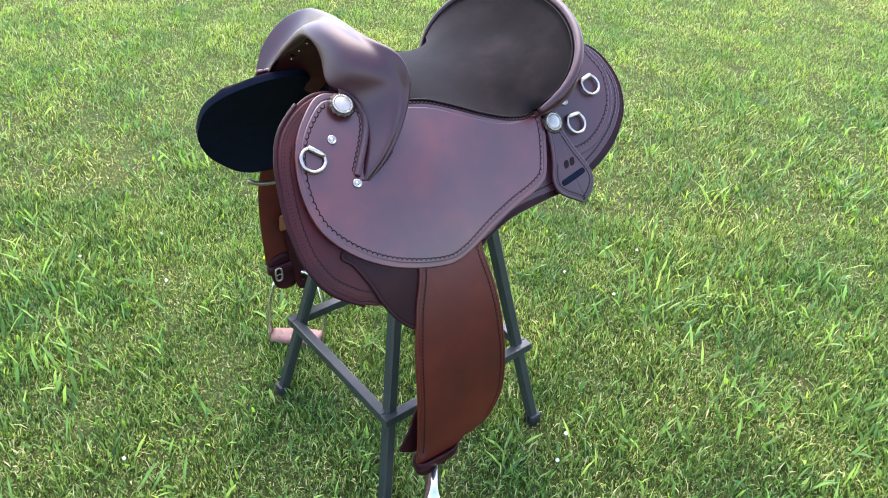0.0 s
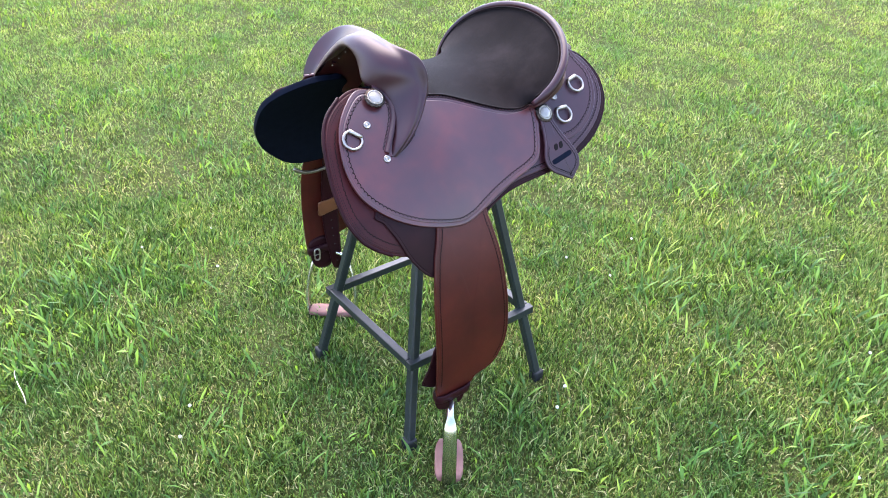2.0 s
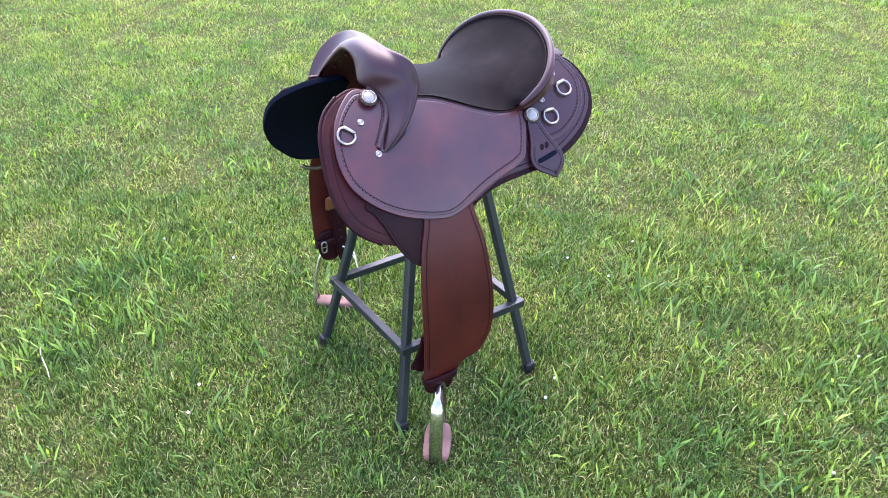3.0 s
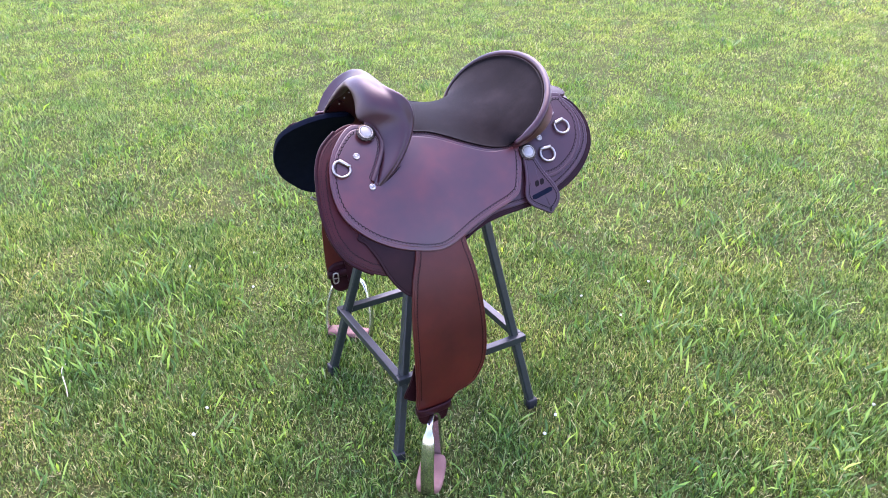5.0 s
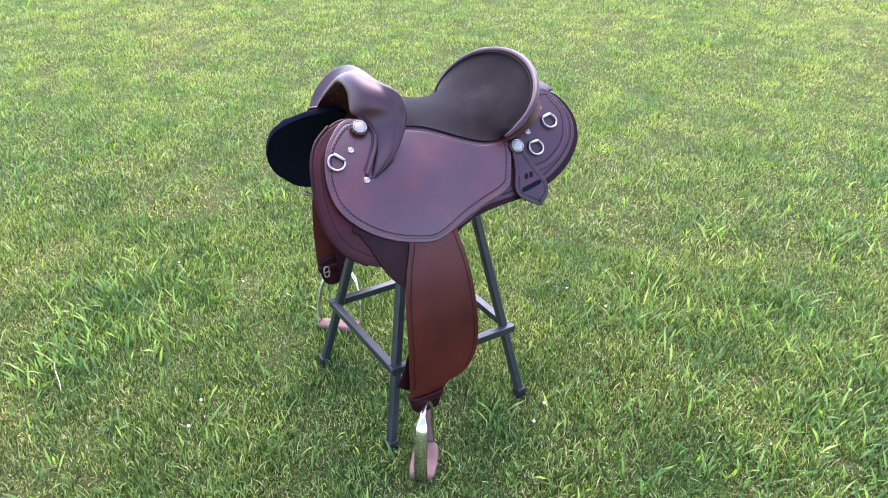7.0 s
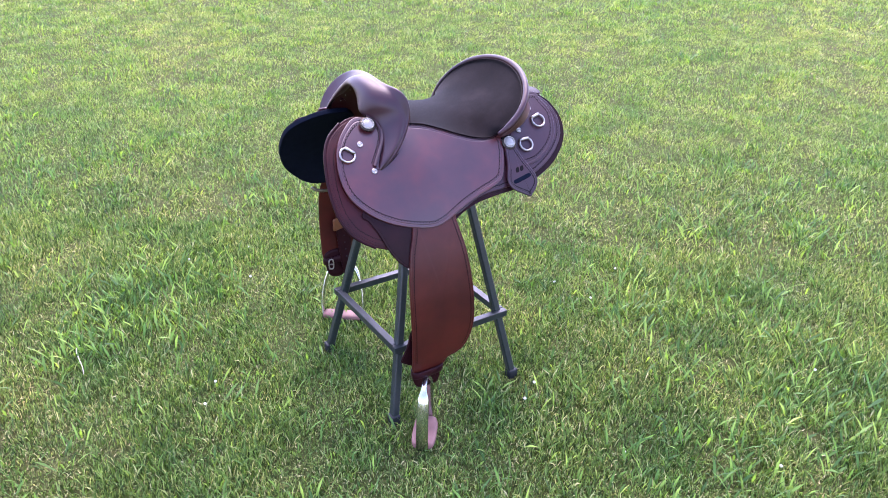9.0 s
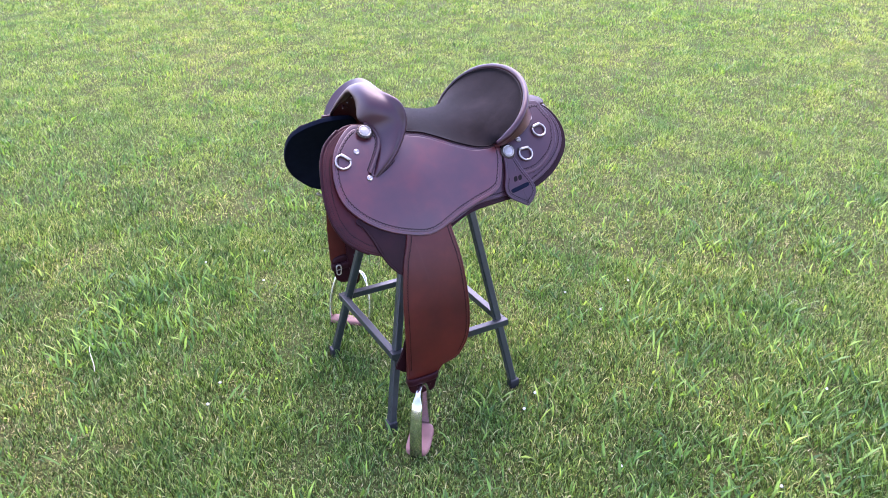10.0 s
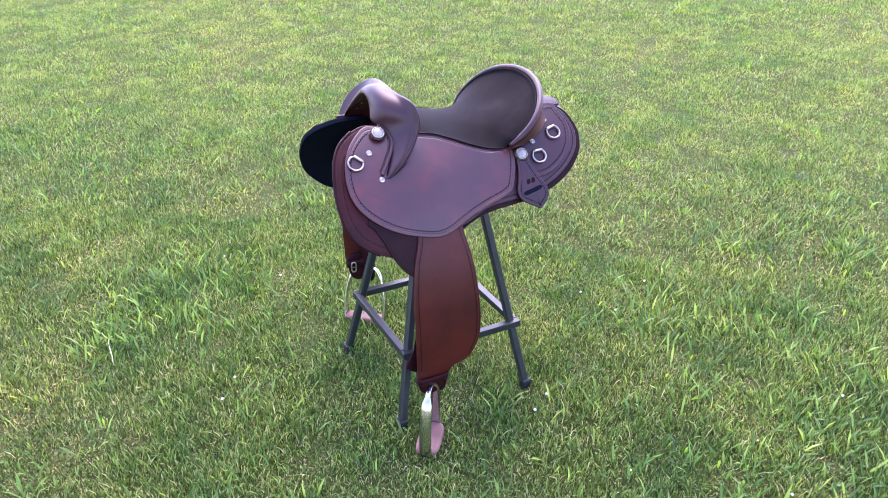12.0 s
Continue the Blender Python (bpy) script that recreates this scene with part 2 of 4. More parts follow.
# ---- the flank of the saddle: half width by height ----
FLANK_Z = np.array([0.0, 0.2, 0.3, 0.4, 0.5, 0.6, 0.70, 0.75, 0.80, 0.85, 0.90, 0.94, 0.98, 1.02])
FLANK_Y = np.array([0.325, 0.352, 0.370, 0.376, 0.370, 0.350, 0.315, 0.286, 0.252, 0.212, 0.165, 0.120, 0.070, 0.010])
_z = np.linspace(0, 1.02, 409)
_y = np.interp(_z, FLANK_Z, FLANK_Y)
for _ in range(3):
    _y[8:-8] = np.convolve(_y, np.ones(17) / 17, "valid")


def flank(x, z, off=0.0, side=-1):
    """The point of the flank at (x, z), off metres out along its normal."""
    y = np.interp(z, _z, _y)
    s = (np.interp(z + 0.01, _z, _y) - np.interp(z - 0.01, _z, _y)) / 0.02
    k = math.sqrt(1 + s * s)
    # a soft bulge runs down the flap from behind the knee wing
    y += 0.008 * math.exp(-((x - 0.05 + 0.25 * (z - 0.82)) / 0.075) ** 2 - ((z - 0.83) / 0.085) ** 2)
    off -= 0.016
    return (x, side * (y + off / k), z - off * s / k)


def flank_pose(x, z, off=0.0, side=-1, spin=0.0):
    """A pose on the flank: local z points out, local x to the rear."""
    p, q = Vector(flank(x, z, off, side)), Vector(flank(x, z, off + 0.01, side))
    n = (q - p).normalized()
    ex = Vector((1, 0, 0))
    ey = n.cross(ex)
    m = Matrix((ex, ey, n)).transposed().to_4x4()
    return Matrix.Translation(p) @ m @ pose(0, 0, 0, 0, 0, spin)


def inset(loop, d):
    """The closed (x, z) loop moved inwards by d."""
    t = np.roll(loop, -1, 0) - np.roll(loop, 1, 0)
    t /= np.linalg.norm(t, axis=1)[:, None]
    nrm = np.stack([-t[:, 1], t[:, 0]], 1)
    area = 0.5 * np.sum(loop[:, 0] * np.roll(loop[:, 1], -1) - np.roll(loop[:, 0], -1) * loop[:, 1])
    return loop + nrm * d * (1 if area > 0 else -1)


def sheet(bm, outline, off, thick, side=-1, n=140, groove=0.0, place=flank, centre=None, soft=0.0):
    """A leather panel with a rounded edge and a tooled border line, laid on the flank."""
    loop = spline(outline, n, closed=True)
    c = np.array(centre) if centre is not None else loop.mean(0)
    steps = [(0, 0.0), (0, 0.08), (0, 0.55), (0.0004, 0.85), (0.0013, 1.0), (0.0024, 1.0)]
    if groove:
        steps += [(groove - 0.0020, 1.0), (groove - 0.0009, 1.0), (groove, 0.70), (groove + 0.0009, 1.0), (groove + 0.0020, 1.0)]
    rings = [[place(x, z, off + thick * k, side) for x, z in inset(loop, d)] for d, k in steps]
    base = inset(loop, steps[-1][0])
    for f in (0.08, 0.2, 0.4, 0.6, 0.8, 0.96):
        rings.append([place(x, z, off + thick, side) for x, z in base * (1 - f) + c * f])
    back = [[place(x, z, off, side) for x, z in loop * (1 - f) + c * f] for f in (0.96, 0.75, 0.5, 0.25)]
    if soft:
        back += [[place(x, z, off + soft * (1 - math.sin(w)), side) for x, z in inset(loop, soft * (1 - math.cos(w)))] for w in np.linspace(1.5, 0.12, 8)]
    made = loft(bm, back + rings)
    bm.faces.new(made[0][::-1])
    bm.faces.new(made[-1])


def stamps(bm, line, off, side=-1, size=0.0050, step=0.0092, place=flank, flip=1):
    """A row of small crescents pressed along an (x, z) line."""
    run = np.concatenate([[0], np.cumsum(np.linalg.norm(np.diff(line, axis=0), axis=1))])
    for s in np.arange(step / 2, run[-1], step):
        p = np.array([np.interp(s, run, line[:, j]) for j in (0, 1)])
        q = np.array([np.interp(s + 0.001, run, line[:, j]) for j in (0, 1)])
        t = (q - p) / max(np.linalg.norm(q - p), 1e-9)
        nn = np.array([-t[1], t[0]]) * flip
        pts = []
        for w in np.linspace(-0.15, math.pi + 0.15, 6):
            o = p + size * (0.95 * math.cos(w) * t + 0.72 * math.sin(w) * nn)
            pts.append((o, 0.0011 if 0.2 < w < 3.0 else 0.0007))
        rows = []
        for (o, r) in pts:
            d = (o - p) / size
            rows.append([place(*(o - d * r), off, side), place(*o, off + 0.0005, side), place(*(o + d * r), off, side)])
        loft(bm, rows, closed=False)


def stitches(bm, line, off, side=-1, step=0.0048, place=flank, wide=0.0006):
    """Short raised stitches along an (x, z) line."""
    run = np.concatenate([[0], np.cumsum(np.linalg.norm(np.diff(line, axis=0), axis=1))])
    for s in np.arange(0, run[-1] - step, step):
        p, q = (np.array([np.interp(v, run, line[:, j]) for j in (0, 1)]) for v in (s, s + step * 0.66))
        t = (q - p) / max(np.linalg.norm(q - p), 1e-9)
        nn = np.array([-t[1], t[0]]) * wide
        m = (p + q) / 2
        v = [bm.verts.new(place(*w, off + h, side)) for w, h in ((p, 0), (m + nn, 0.0002), (q, 0), (m - nn, 0.0002), (m, 0.0008))]
        for i in range(4):
            bm.faces.new((v[i], v[(i + 1) % 4], v[4]))


def span(outline, d, f0, f1, n=240):
    """A stretch, between two fractions of its length, of a closed outline moved in by d."""
    loop = inset(spline(outline, n, closed=True), d)
    i0, i1 = int(f0 * n), int(f1 * n)
    return np.array([loop[i % n] for i in range(i0, i1 + 1)])


# ---- ground ----
ground_bm = bmesh.new()
grid = [[(x * 1.0, y * 1.0, 0.0) for x in (-400, -60, -20, -8, -3, 0, 3, 8, 20, 60, 400)] for y in (-400, -60, -20, -8, -3, 0, 3, 8, 20, 60, 900)]
loft(ground_bm, grid, closed=False)
ground = part("ground", ground_bm, SOIL)
tagged(ground, "thatch and soil of a mown green lawn", "ground", kind="structure")

# ---- stool ----
stool = tagged(new("metal_stool"), "dark grey-green square-tube metal stool with splayed legs on grass", "stool")
stool.matrix_world = pose(-0.033, 1.430, 0.0, 0, 0, 38.5)
FOOT, SLOPE, TOP = 0.2345, 0.189, 0.80


def leg(sx, sy):
    bm = bmesh.new()
    w = 0.0125
    rings = []
    for z in (0.012, 0.2, 0.5, TOP):
        r = FOOT - SLOPE * z
        c = 0.004
        shape = [(w - c, w), (w, w - c), (w, c - w), (w - c, -w), (c - w, -w), (-w, c - w), (-w, w - c), (c - w, w)]
        rings.append([(sx * r + px, sy * r + py, z) for px, py in shape])
    loft(bm, rings, cap=True)
    ob = part("leg", bm, STEEL, stool, smooth=False)
    bm = bmesh.new()
    r = FOOT
    box(bm, (0.031, 0.031, 0.034), pose(sx * (r - 0.003), sy * (r - 0.003), 0.017), 0.004)
    part("rubber_foot", bm, RUBBER, ob, "black rubber foot cap")


for sx, sy in ((-1, -1), (1, -1), (1, 1), (-1, 1)):
    leg(sx, sy)
RAIL_Z, RAIL = 0.253, 0.2005
for k in range(4):
    bm = bmesh.new()
    box(bm, (2 * RAIL + (0.024 if k % 2 == 0 else -0.024), 0.022, 0.022), pose(0, 0, RAIL_Z, 0, 0, 90 * k) @ pose(0, -RAIL, 0), 0.002)
    part("rail", bm, STEEL, stool, smooth=False)
for k in range(4):
    bm = bmesh.new()
    r = FOOT - SLOPE * TOP
    box(bm, (2 * r + (0.03 if k % 2 == 0 else -0.03), 0.025, 0.025), pose(0, 0, TOP, 0, 0, 90 * k) @ pose(0, -r, 0.0125), 0.002)
    part("top_bar", bm, STEEL, stool, smooth=False)

# ---- saddle ----
saddle = tagged(new("saddle"), "dark brown leather stock saddle with suede seat on metal stool", "saddle")
saddle.matrix_world = pose(-0.158, 1.356, 0.0, 0, 0, 33.0)

FLAP = [(-0.10, 0.957), (-0.135, 0.940), (-0.167, 0.912), (-0.184, 0.880), (-0.190, 0.843), (-0.183, 0.806), (-0.162, 0.775), (-0.122, 0.743), (-0.072, 0.718),
        (-0.015, 0.701), (0.040, 0.693), (0.078, 0.701), (0.110, 0.715), (0.150, 0.732), (0.205, 0.750), (0.252, 0.763), (0.281, 0.777), (0.294, 0.797),
        (0.302, 0.815), (0.312, 0.840), (0.316, 0.868), (0.302, 0.879), (0.24, 0.878), (0.18, 0.894), (0.10, 0.921), (0.04, 0.932), (-0.02, 0.942), (-0.06, 0.953)]
SKIRT_F = [(-0.140, 0.955), (-0.183, 0.930), (-0.207, 0.898), (-0.218, 0.860), (-0.223, 0.820), (-0.221, 0.785), (-0.214, 0.754), (-0.193, 0.716), (-0.166, 0.692),
           (-0.132, 0.671), (-0.08, 0.655), (0.0, 0.652), (0.08, 0.675), (0.12, 0.72), (0.12, 0.80), (0.05, 0.90), (-0.03, 0.95), (-0.09, 0.965)]
SKIRT_R = [(0.095, 0.695), (0.145, 0.715), (0.20, 0.732), (0.28, 0.742), (0.345, 0.748), (0.400, 0.763), (0.450, 0.782), (0.495, 0.809), (0.535, 0.848), (0.550, 0.888),
           (0.545, 0.920), (0.525, 0.948), (0.49, 0.962), (0.44, 0.955), (0.36, 0.885), (0.23, 0.825), (0.12, 0.77)]
SKIRT_R2 = [(0.11, 0.712), (0.20, 0.744), (0.28, 0.753), (0.345, 0.760), (0.398, 0.776), (0.445, 0.796), (0.488, 0.822), (0.523, 0.856), (0.536, 0.890),
            (0.532, 0.918), (0.515, 0.944), (0.485, 0.958), (0.44, 0.952), (0.36, 0.885), (0.23, 0.83), (0.13, 0.77)]
JOCKEY_R = [(0.34, 0.800), (0.378, 0.797), (0.422, 0.805), (0.470, 0.830), (0.500, 0.858), (0.514, 0.887), (0.517, 0.916), (0.502, 0.943), (0.49, 0.962),
            (0.45, 0.960), (0.405, 0.930), (0.365, 0.895), (0.33, 0.868), (0.315, 0.848), (0.320, 0.822)]
LINING_F = [(-0.120, 0.976), (-0.176, 0.942), (-0.206, 0.902), (-0.217, 0.860), (-0.220, 0.820), (-0.217, 0.785), (-0.207, 0.750), (-0.188, 0.712), (-0.160, 0.680),
            (-0.125, 0.650), (-0.08, 0.632), (0.0, 0.632), (0.07, 0.66), (0.09, 0.72), (0.07, 0.80), (0.02, 0.88), (-0.02, 0.940), (-0.07, 0.972)]
LINING_FAR = [(-0.110, 0.928), (-0.160, 0.910), (-0.198, 0.882), (-0.216, 0.848), *((x, z - 0.022) for x, z in LINING_F[4:14]), (0.07, 0.79), (0.02, 0.87), (-0.02, 0.916), (-0.06, 0.928)]
UNDERFLAP = [(-0.150, 0.76), (-0.137, 0.735), (-0.119, 0.703), (-0.100, 0.660), (-0.078, 0.626), (-0.050, 0.600), (-0.01, 0.590), (0.04, 0.62), (0.07, 0.70), (0.05, 0.78), (-0.05, 0.82)]
FENDER = [(-0.018, 0.78), (-0.023, 0.70), (-0.044, 0.625), (-0.055, 0.53), (-0.054, 0.42), (-0.050, 0.32), (-0.046, 0.262), (-0.026, 0.232), (0.010, 0.225), (0.040, 0.236),
          (0.053, 0.262), (0.066, 0.284), (0.092, 0.293), (0.118, 0.312), (0.141, 0.366), (0.146, 0.44), (0.139, 0.545), (0.128, 0.63), (0.112, 0.70), (0.10, 0.78)]
STRAP = [(0.320, 0.852), (0.312, 0.822), (0.306, 0.800), (0.296, 0.776), (0.297, 0.757), (0.310, 0.743), (0.335, 0.730), (0.357, 0.720), (0.364, 0.724), (0.382, 0.738), (0.391, 0.752),
         (0.391, 0.768), (0.381, 0.788), (0.365, 0.812), (0.352, 0.838), (0.345, 0.855)]


def flank_parts(side, lift=0.0):
    """The leather layers of one flank, from the underside out."""
    near = side < 0
    bm = bmesh.new()
    thick = 0.020 if near else 0.012
    panel = [tuple(q) for q in inset(np.array(SKIRT_F), 0.010)] if near else LINING_FAR
    sheet(bm, panel, -0.002 - thick, thick + (0.0 if near else 0.0035), side, soft=0.012 if near else 0.005)
    part("front_lining", bm, NEOPRENE, saddle, "black fabric lining of the front skirt")
    bm = bmesh.new()
    sheet(bm, SKIRT_R, -0.010, 0.008, side)
    part("rear_lining", bm, NEOPRENE, saddle, "black fabric lining of the rear skirt")
    bm = bmesh.new()
    outline = SKIRT_F if near else [(x, min(z, 0.915 + 0.1 * x)) for x, z in inset(np.array(SKIRT_F), 0.024)]
    sheet(bm, outline, -0.002, 0.006, side, groove=0.005)
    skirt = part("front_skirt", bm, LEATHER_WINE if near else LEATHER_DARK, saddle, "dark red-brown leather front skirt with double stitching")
    bm = bmesh.new()
    for d in (0.0085, 0.0125):
        stitches(bm, span(outline, d, 0.0, 0.5), 0.0041, side, wide=0.0009)
    part("stitching", bm, THREAD, skirt)
    bm = bmesh.new()
    stamps(bm, span(outline, 0.021, 0.06, 0.46), 0.0041, side, 0.0034, 0.0078)
    part("border_tooling", bm, STAMP, skirt)
    bm = bmesh.new()
    tube(bm, [flank(x, z, 0.0022, side) for x, z in spline(outline[:10], 60)], 0.0042, 8)
    part("edge_roll", bm, LEATHER_DARK, skirt, "dark rounded leather edge")
    bm = bmesh.new()
    sheet(bm, SKIRT_R, -0.002, 0.006, side, groove=0.005)
    skirt = part("rear_skirt", bm, LEATHER_SHADED, saddle, "dark brown leather rear skirt with double stitching")
    bm = bmesh.new()
    for d in (0.0065, 0.010):
        stitches(bm, span(SKIRT_R, d, 0.0, 0.66), 0.0041, side)
    part("stitching", bm, THREAD, skirt)
    bm = bmesh.new()
    sheet(bm, SKIRT_R2, 0.004, 0.0045, side, groove=0.006)
    layer = part("middle_skirt", bm, LEATHER_PLUM, saddle)
    bm = bmesh.new()
    stamps(bm, span(SKIRT_R2, 0.0095, 0.05, 0.6), 0.0087, side, 0.0033, 0.0075)
    part("border_tooling", bm, STAMP, layer)
    bm = bmesh.new()
    sheet(bm, JOCKEY_R, 0.0085, 0.0045, side, groove=0.0075)
    jockey = part("rear_jockey", bm, LEATHER_PLUM, saddle, "smooth brown leather rear panel with tooled border")
    bm = bmesh.new()
    stamps(bm, span(JOCKEY_R, 0.0115, 0.0, 0.62), 0.0132, side)
    part("border_tooling", bm, STAMP, jockey)
    bm = bmesh.new()
    sheet(bm, UNDERFLAP, 0.005, 0.0045, side, groove=0.006)
    # the darker tone carries the shade cast by the flap above
    under = part("stirrup_leather_flap", bm, LEATHER_SHADED, saddle, "dark brown leather flap behind the fender")
    bm = bmesh.new()
    stitches(bm, span(UNDERFLAP, 0.009, 0.05, 0.6), 0.0096, side)
    part("stitching", bm, THREAD, under)
    bm = bmesh.new()
    flap_line = FLAP if near else [(max(x, -0.115), min(z, 0.915)) if x < 0.0 else (x, z) for x, z in FLAP]
    sheet(bm, flap_line, 0.0125, 0.0055, side, n=200, groove=0.0085, centre=(0.06, 0.84))
    flap = part("seat_jockey", bm, LEATHER, saddle, "smooth polished brown leather side flap with tooled border")
    bm = bmesh.new()
    stamps(bm, span(flap_line, 0.0125, 0.0, 0.665), 0.0184, side, flip=1)
    part("border_tooling", bm, STAMP, flap)


flank_parts(-1)
flank_parts(1)


def fender(side, shift=0.0, out=0.0):
    def place(x, z, off=0.0, s=-1):
        p = flank(x, z, off, s)
        return (p[0] + shift * (0.8 - z), p[1] + s * out * max(0.0, 0.8 - z), p[2])
    bm = bmesh.new()
    sheet(bm, FENDER, 0.0100 if side < 0 else 0.004, 0.0055, side, n=180, groove=0.006, place=place, centre=(0.045, 0.5))
    ob = part("fender", bm, LEATHER_RED, saddle, "long red-brown leather fender hanging below the flap")
    bm = bmesh.new()
    o = 0.0161 if side < 0 else 0.0101
    stamps(bm, span(FENDER, 0.0105, 0.02, 0.37), o, side, 0.0042, 0.0080, place)
    part("border_tooling", bm, STAMP, ob)
    bm = bmesh.new()
    stamps(bm, span(FENDER, 0.0105, 0.56, 0.95), o, side, 0.0042, 0.0080, place)
    part("border_tooling", bm, STAMP, ob)
    # the strap below it, wrapped by a keeper
    bm = bmesh.new()
    tip = [(-0.040, 0.275), (-0.040, 0.235), (-0.030, 0.195), (-0.008, 0.178), (0.020, 0.18), (0.034, 0.20), (0.040, 0.24), (0.045, 0.275), (0.0, 0.29)]
    sheet(bm, tip, 0.001, 0.006, side, n=60, place=place)
    part("stirrup_strap", bm, LEATHER_DARK, ob, "dark leather strap end")
    bm = bmesh.new()
    ring = []
    for w in np.linspace(0, 2 * math.pi, 40, endpoint=False):
        x = 0.003 + 0.047 * math.copysign(abs(math.cos(w)) ** 0.5, math.cos(w))
        o = 0.008 + 0.016 * math.copysign(abs(math.sin(w)) ** 0.6, math.sin(w))
        ring.append((x, o))
    rows = []
    for k, grow in ((0.0, 0.0), (0.002, 0.002), (0.024, 0.002), (0.026, 0.0), (0.026, -0.003), (0.0, -0.003), (0.0, 0.0)):
        rows.append([place(x * (1 + grow * 15) , 0.236 + k + 0.10 * x, o + (grow if o > 0.008 else -grow), side) for x, o in ring])
    loft(bm, rows)
    part("keeper", bm, LEATHER_DARK, ob, "dark leather keeper loop round the fender end")
    return ob, place


near_fender, near_place = fender(-1)
far_fender, far_place = fender(1, 0.0, 0.10)


def stirrup(name_pose, high=1.0, wide=1.0):
    """A flat-branched metal stirrup with a leather-wrapped tread; local y runs along the tread."""
    half = [(0.066, -0.016), (0.071, 0.03), (0.069, 0.08), (0.060, 0.13), (0.048, 0.165), (0.030, 0.184)]
    path = [(0, -y, z) for y, z in half] + [(0, 0.0, 0.190)] + [(0, y, z) for y, z in half[::-1]]
    pts = spline([(x, y * wide, z * high) for x, y, z in path], 50)
    tang = np.gradient(pts, axis=0)
    tang /= np.linalg.norm(tang, axis=1)[:, None]
    rings = []
    for p, t in zip(pts, tang):
        w = np.interp(p[2] / high, (0.0, 0.06, 0.155, 0.165, 0.182, 0.19), (0.018, 0.0175, 0.0165, 0.0150, 0.0075, 0.0065))
        nrm = np.array([0, -t[2], t[1]])
        th = 0.0046
        rings.append([p + np.array([w * a, 0, 0]) + nrm * th * b for a, b in ((-1, -0.5), (-0.85, -1), (0.85, -1), (1, -0.5), (1, 0.5), (0.85, 1), (-0.85, 1), (-1, 0.5))])
    bm = bmesh.new()
    loft(bm, rings, cap=True)
    ob = part("stirrup", bm, STIRRUP_METAL, saddle, "polished metal stirrup with a leather-wrapped tread", location=name_pose)
    bm = bmesh.new()
    rings = []
    for y in np.linspace(-0.063 * wide, 0.063 * wide, 15):
        k = 1 - (abs(y) / (0.063 * wide)) ** 4 * 0.22
        w, th = 0.037 * k, 0.011
        rings.append([(w * math.copysign(abs(math.cos(a)) ** 0.55, math.cos(a)), y, -0.004 + th * math.copysign(abs(math.sin(a)) ** 0.7, math.sin(a))) for a in np.linspace(0, 2 * math.pi, 20, endpoint=False)])
    loft(bm, rings, cap=True)
    part("tread", bm, LEATHER_PINK, ob, "worn pinkish leather tread wrap")


stirrup(pose(-0.014, -0.378, 0.042, 0, 0, -33), 1.0)
stirrup(pose(0.006, 0.366, 0.030, 0, 0, 55) @ pose(0, 0, 0, 0, 13, 0), 1.05, 1.10)

# inside of the hanging straps: holed strap, tan loop and buckle
def straps(side, place, stretch):
    bm = bmesh.new()
    sheet(bm, [(0.006, 0.60), (0.004, 0.45), (0.006, 0.36), (0.014, 0.275), (0.026, 0.185), (0.038, 0.168), (0.054, 0.172), (0.060, 0.25), (0.058, 0.40), (0.054, 0.60)], -0.010, 0.005, side, n=60, place=place, groove=0.004)
    strap = part("buckle_strap", bm, LEATHER_DARK, saddle, "dark leather strap with a row of holes")
    for k in range(6):
        bm = bmesh.new()
        lathe(bm, [(0.0026, -0.0008), (0.0026, 0.0004), (0.0012, 0.0006)], 10)
        p = Vector(place(0.034 + 0.002 * k, 0.345 - 0.030 * k, -0.0104, side))
        part("hole", bm, RUBBER, strap, "small dark strap hole", location=Matrix.Translation(p) @ pose(0, 0, 0, 90, 0, 0))
    bm = bmesh.new()
    sheet(bm, [(-0.006, 0.424), (0.025, 0.428), (0.056, 0.433), (0.058, 0.392), (0.054, 0.384), (0.025, 0.378), (-0.006, 0.373), (-0.009, 0.40)], -0.015, 0.004, side, n=60, place=place, groove=0.004)
    part("strap_loop", bm, LEATHER_TAN, strap, "tan leather keeper loop")
    bm = bmesh.new()
    ring = [(-0.030, 0.254), (-0.018, 0.254), (-0.015, 0.238), (-0.018, 0.220), (-0.030, 0.220), (-0.033, 0.237)]
    tube(bm, [place(x, z, -0.016, side) for x, z in spline(ring, 30, closed=True)], 0.0026, 8, closed=True)
    buckle = part("buckle", bm, METAL, saddle, "small silver roller buckle")
    bm = bmesh.new()
    tube(bm, [place(x, z, -0.018, side) for x, z in ((-0.033, 0.236), (-0.024, 0.238), (-0.015, 0.236))], 0.0016, 6)
    part("tongue", bm, METAL, buckle)


straps(1, far_place, 0.0)
straps(-1, near_place, 0.0)
bm = bmesh.new()
sheet(bm, [(-0.020, 0.42), (-0.044, 0.396), (-0.056, 0.345), (-0.074, 0.292), (-0.066, 0.280), (-0.040, 0.262), (-0.020, 0.27), (-0.010, 0.34)], -0.014, 0.004, -1, n=60, groove=0.004)
part("strap_tail", bm, LEATHER_DARK, saddle, "loose dark leather strap end behind the fender")
bm = bmesh.new()
tube(bm, spline([(-0.112, 0.285, 0.605), (-0.095, 0.28, 0.594), (-0.066, 0.28, 0.587), (-0.036, 0.28, 0.588), (-0.012, 0.28, 0.594), (-0.004, 0.285, 0.62)], 40), 0.0042, 8, flat=1.4)
part("rigging_dee", bm, METAL, saddle, "large curved metal girth dee below the skirt")

# seat
RIM_C, RIM_A, RIM_B, RIM_T = (0.337, 0.928), 0.234, 0.160, 0.772


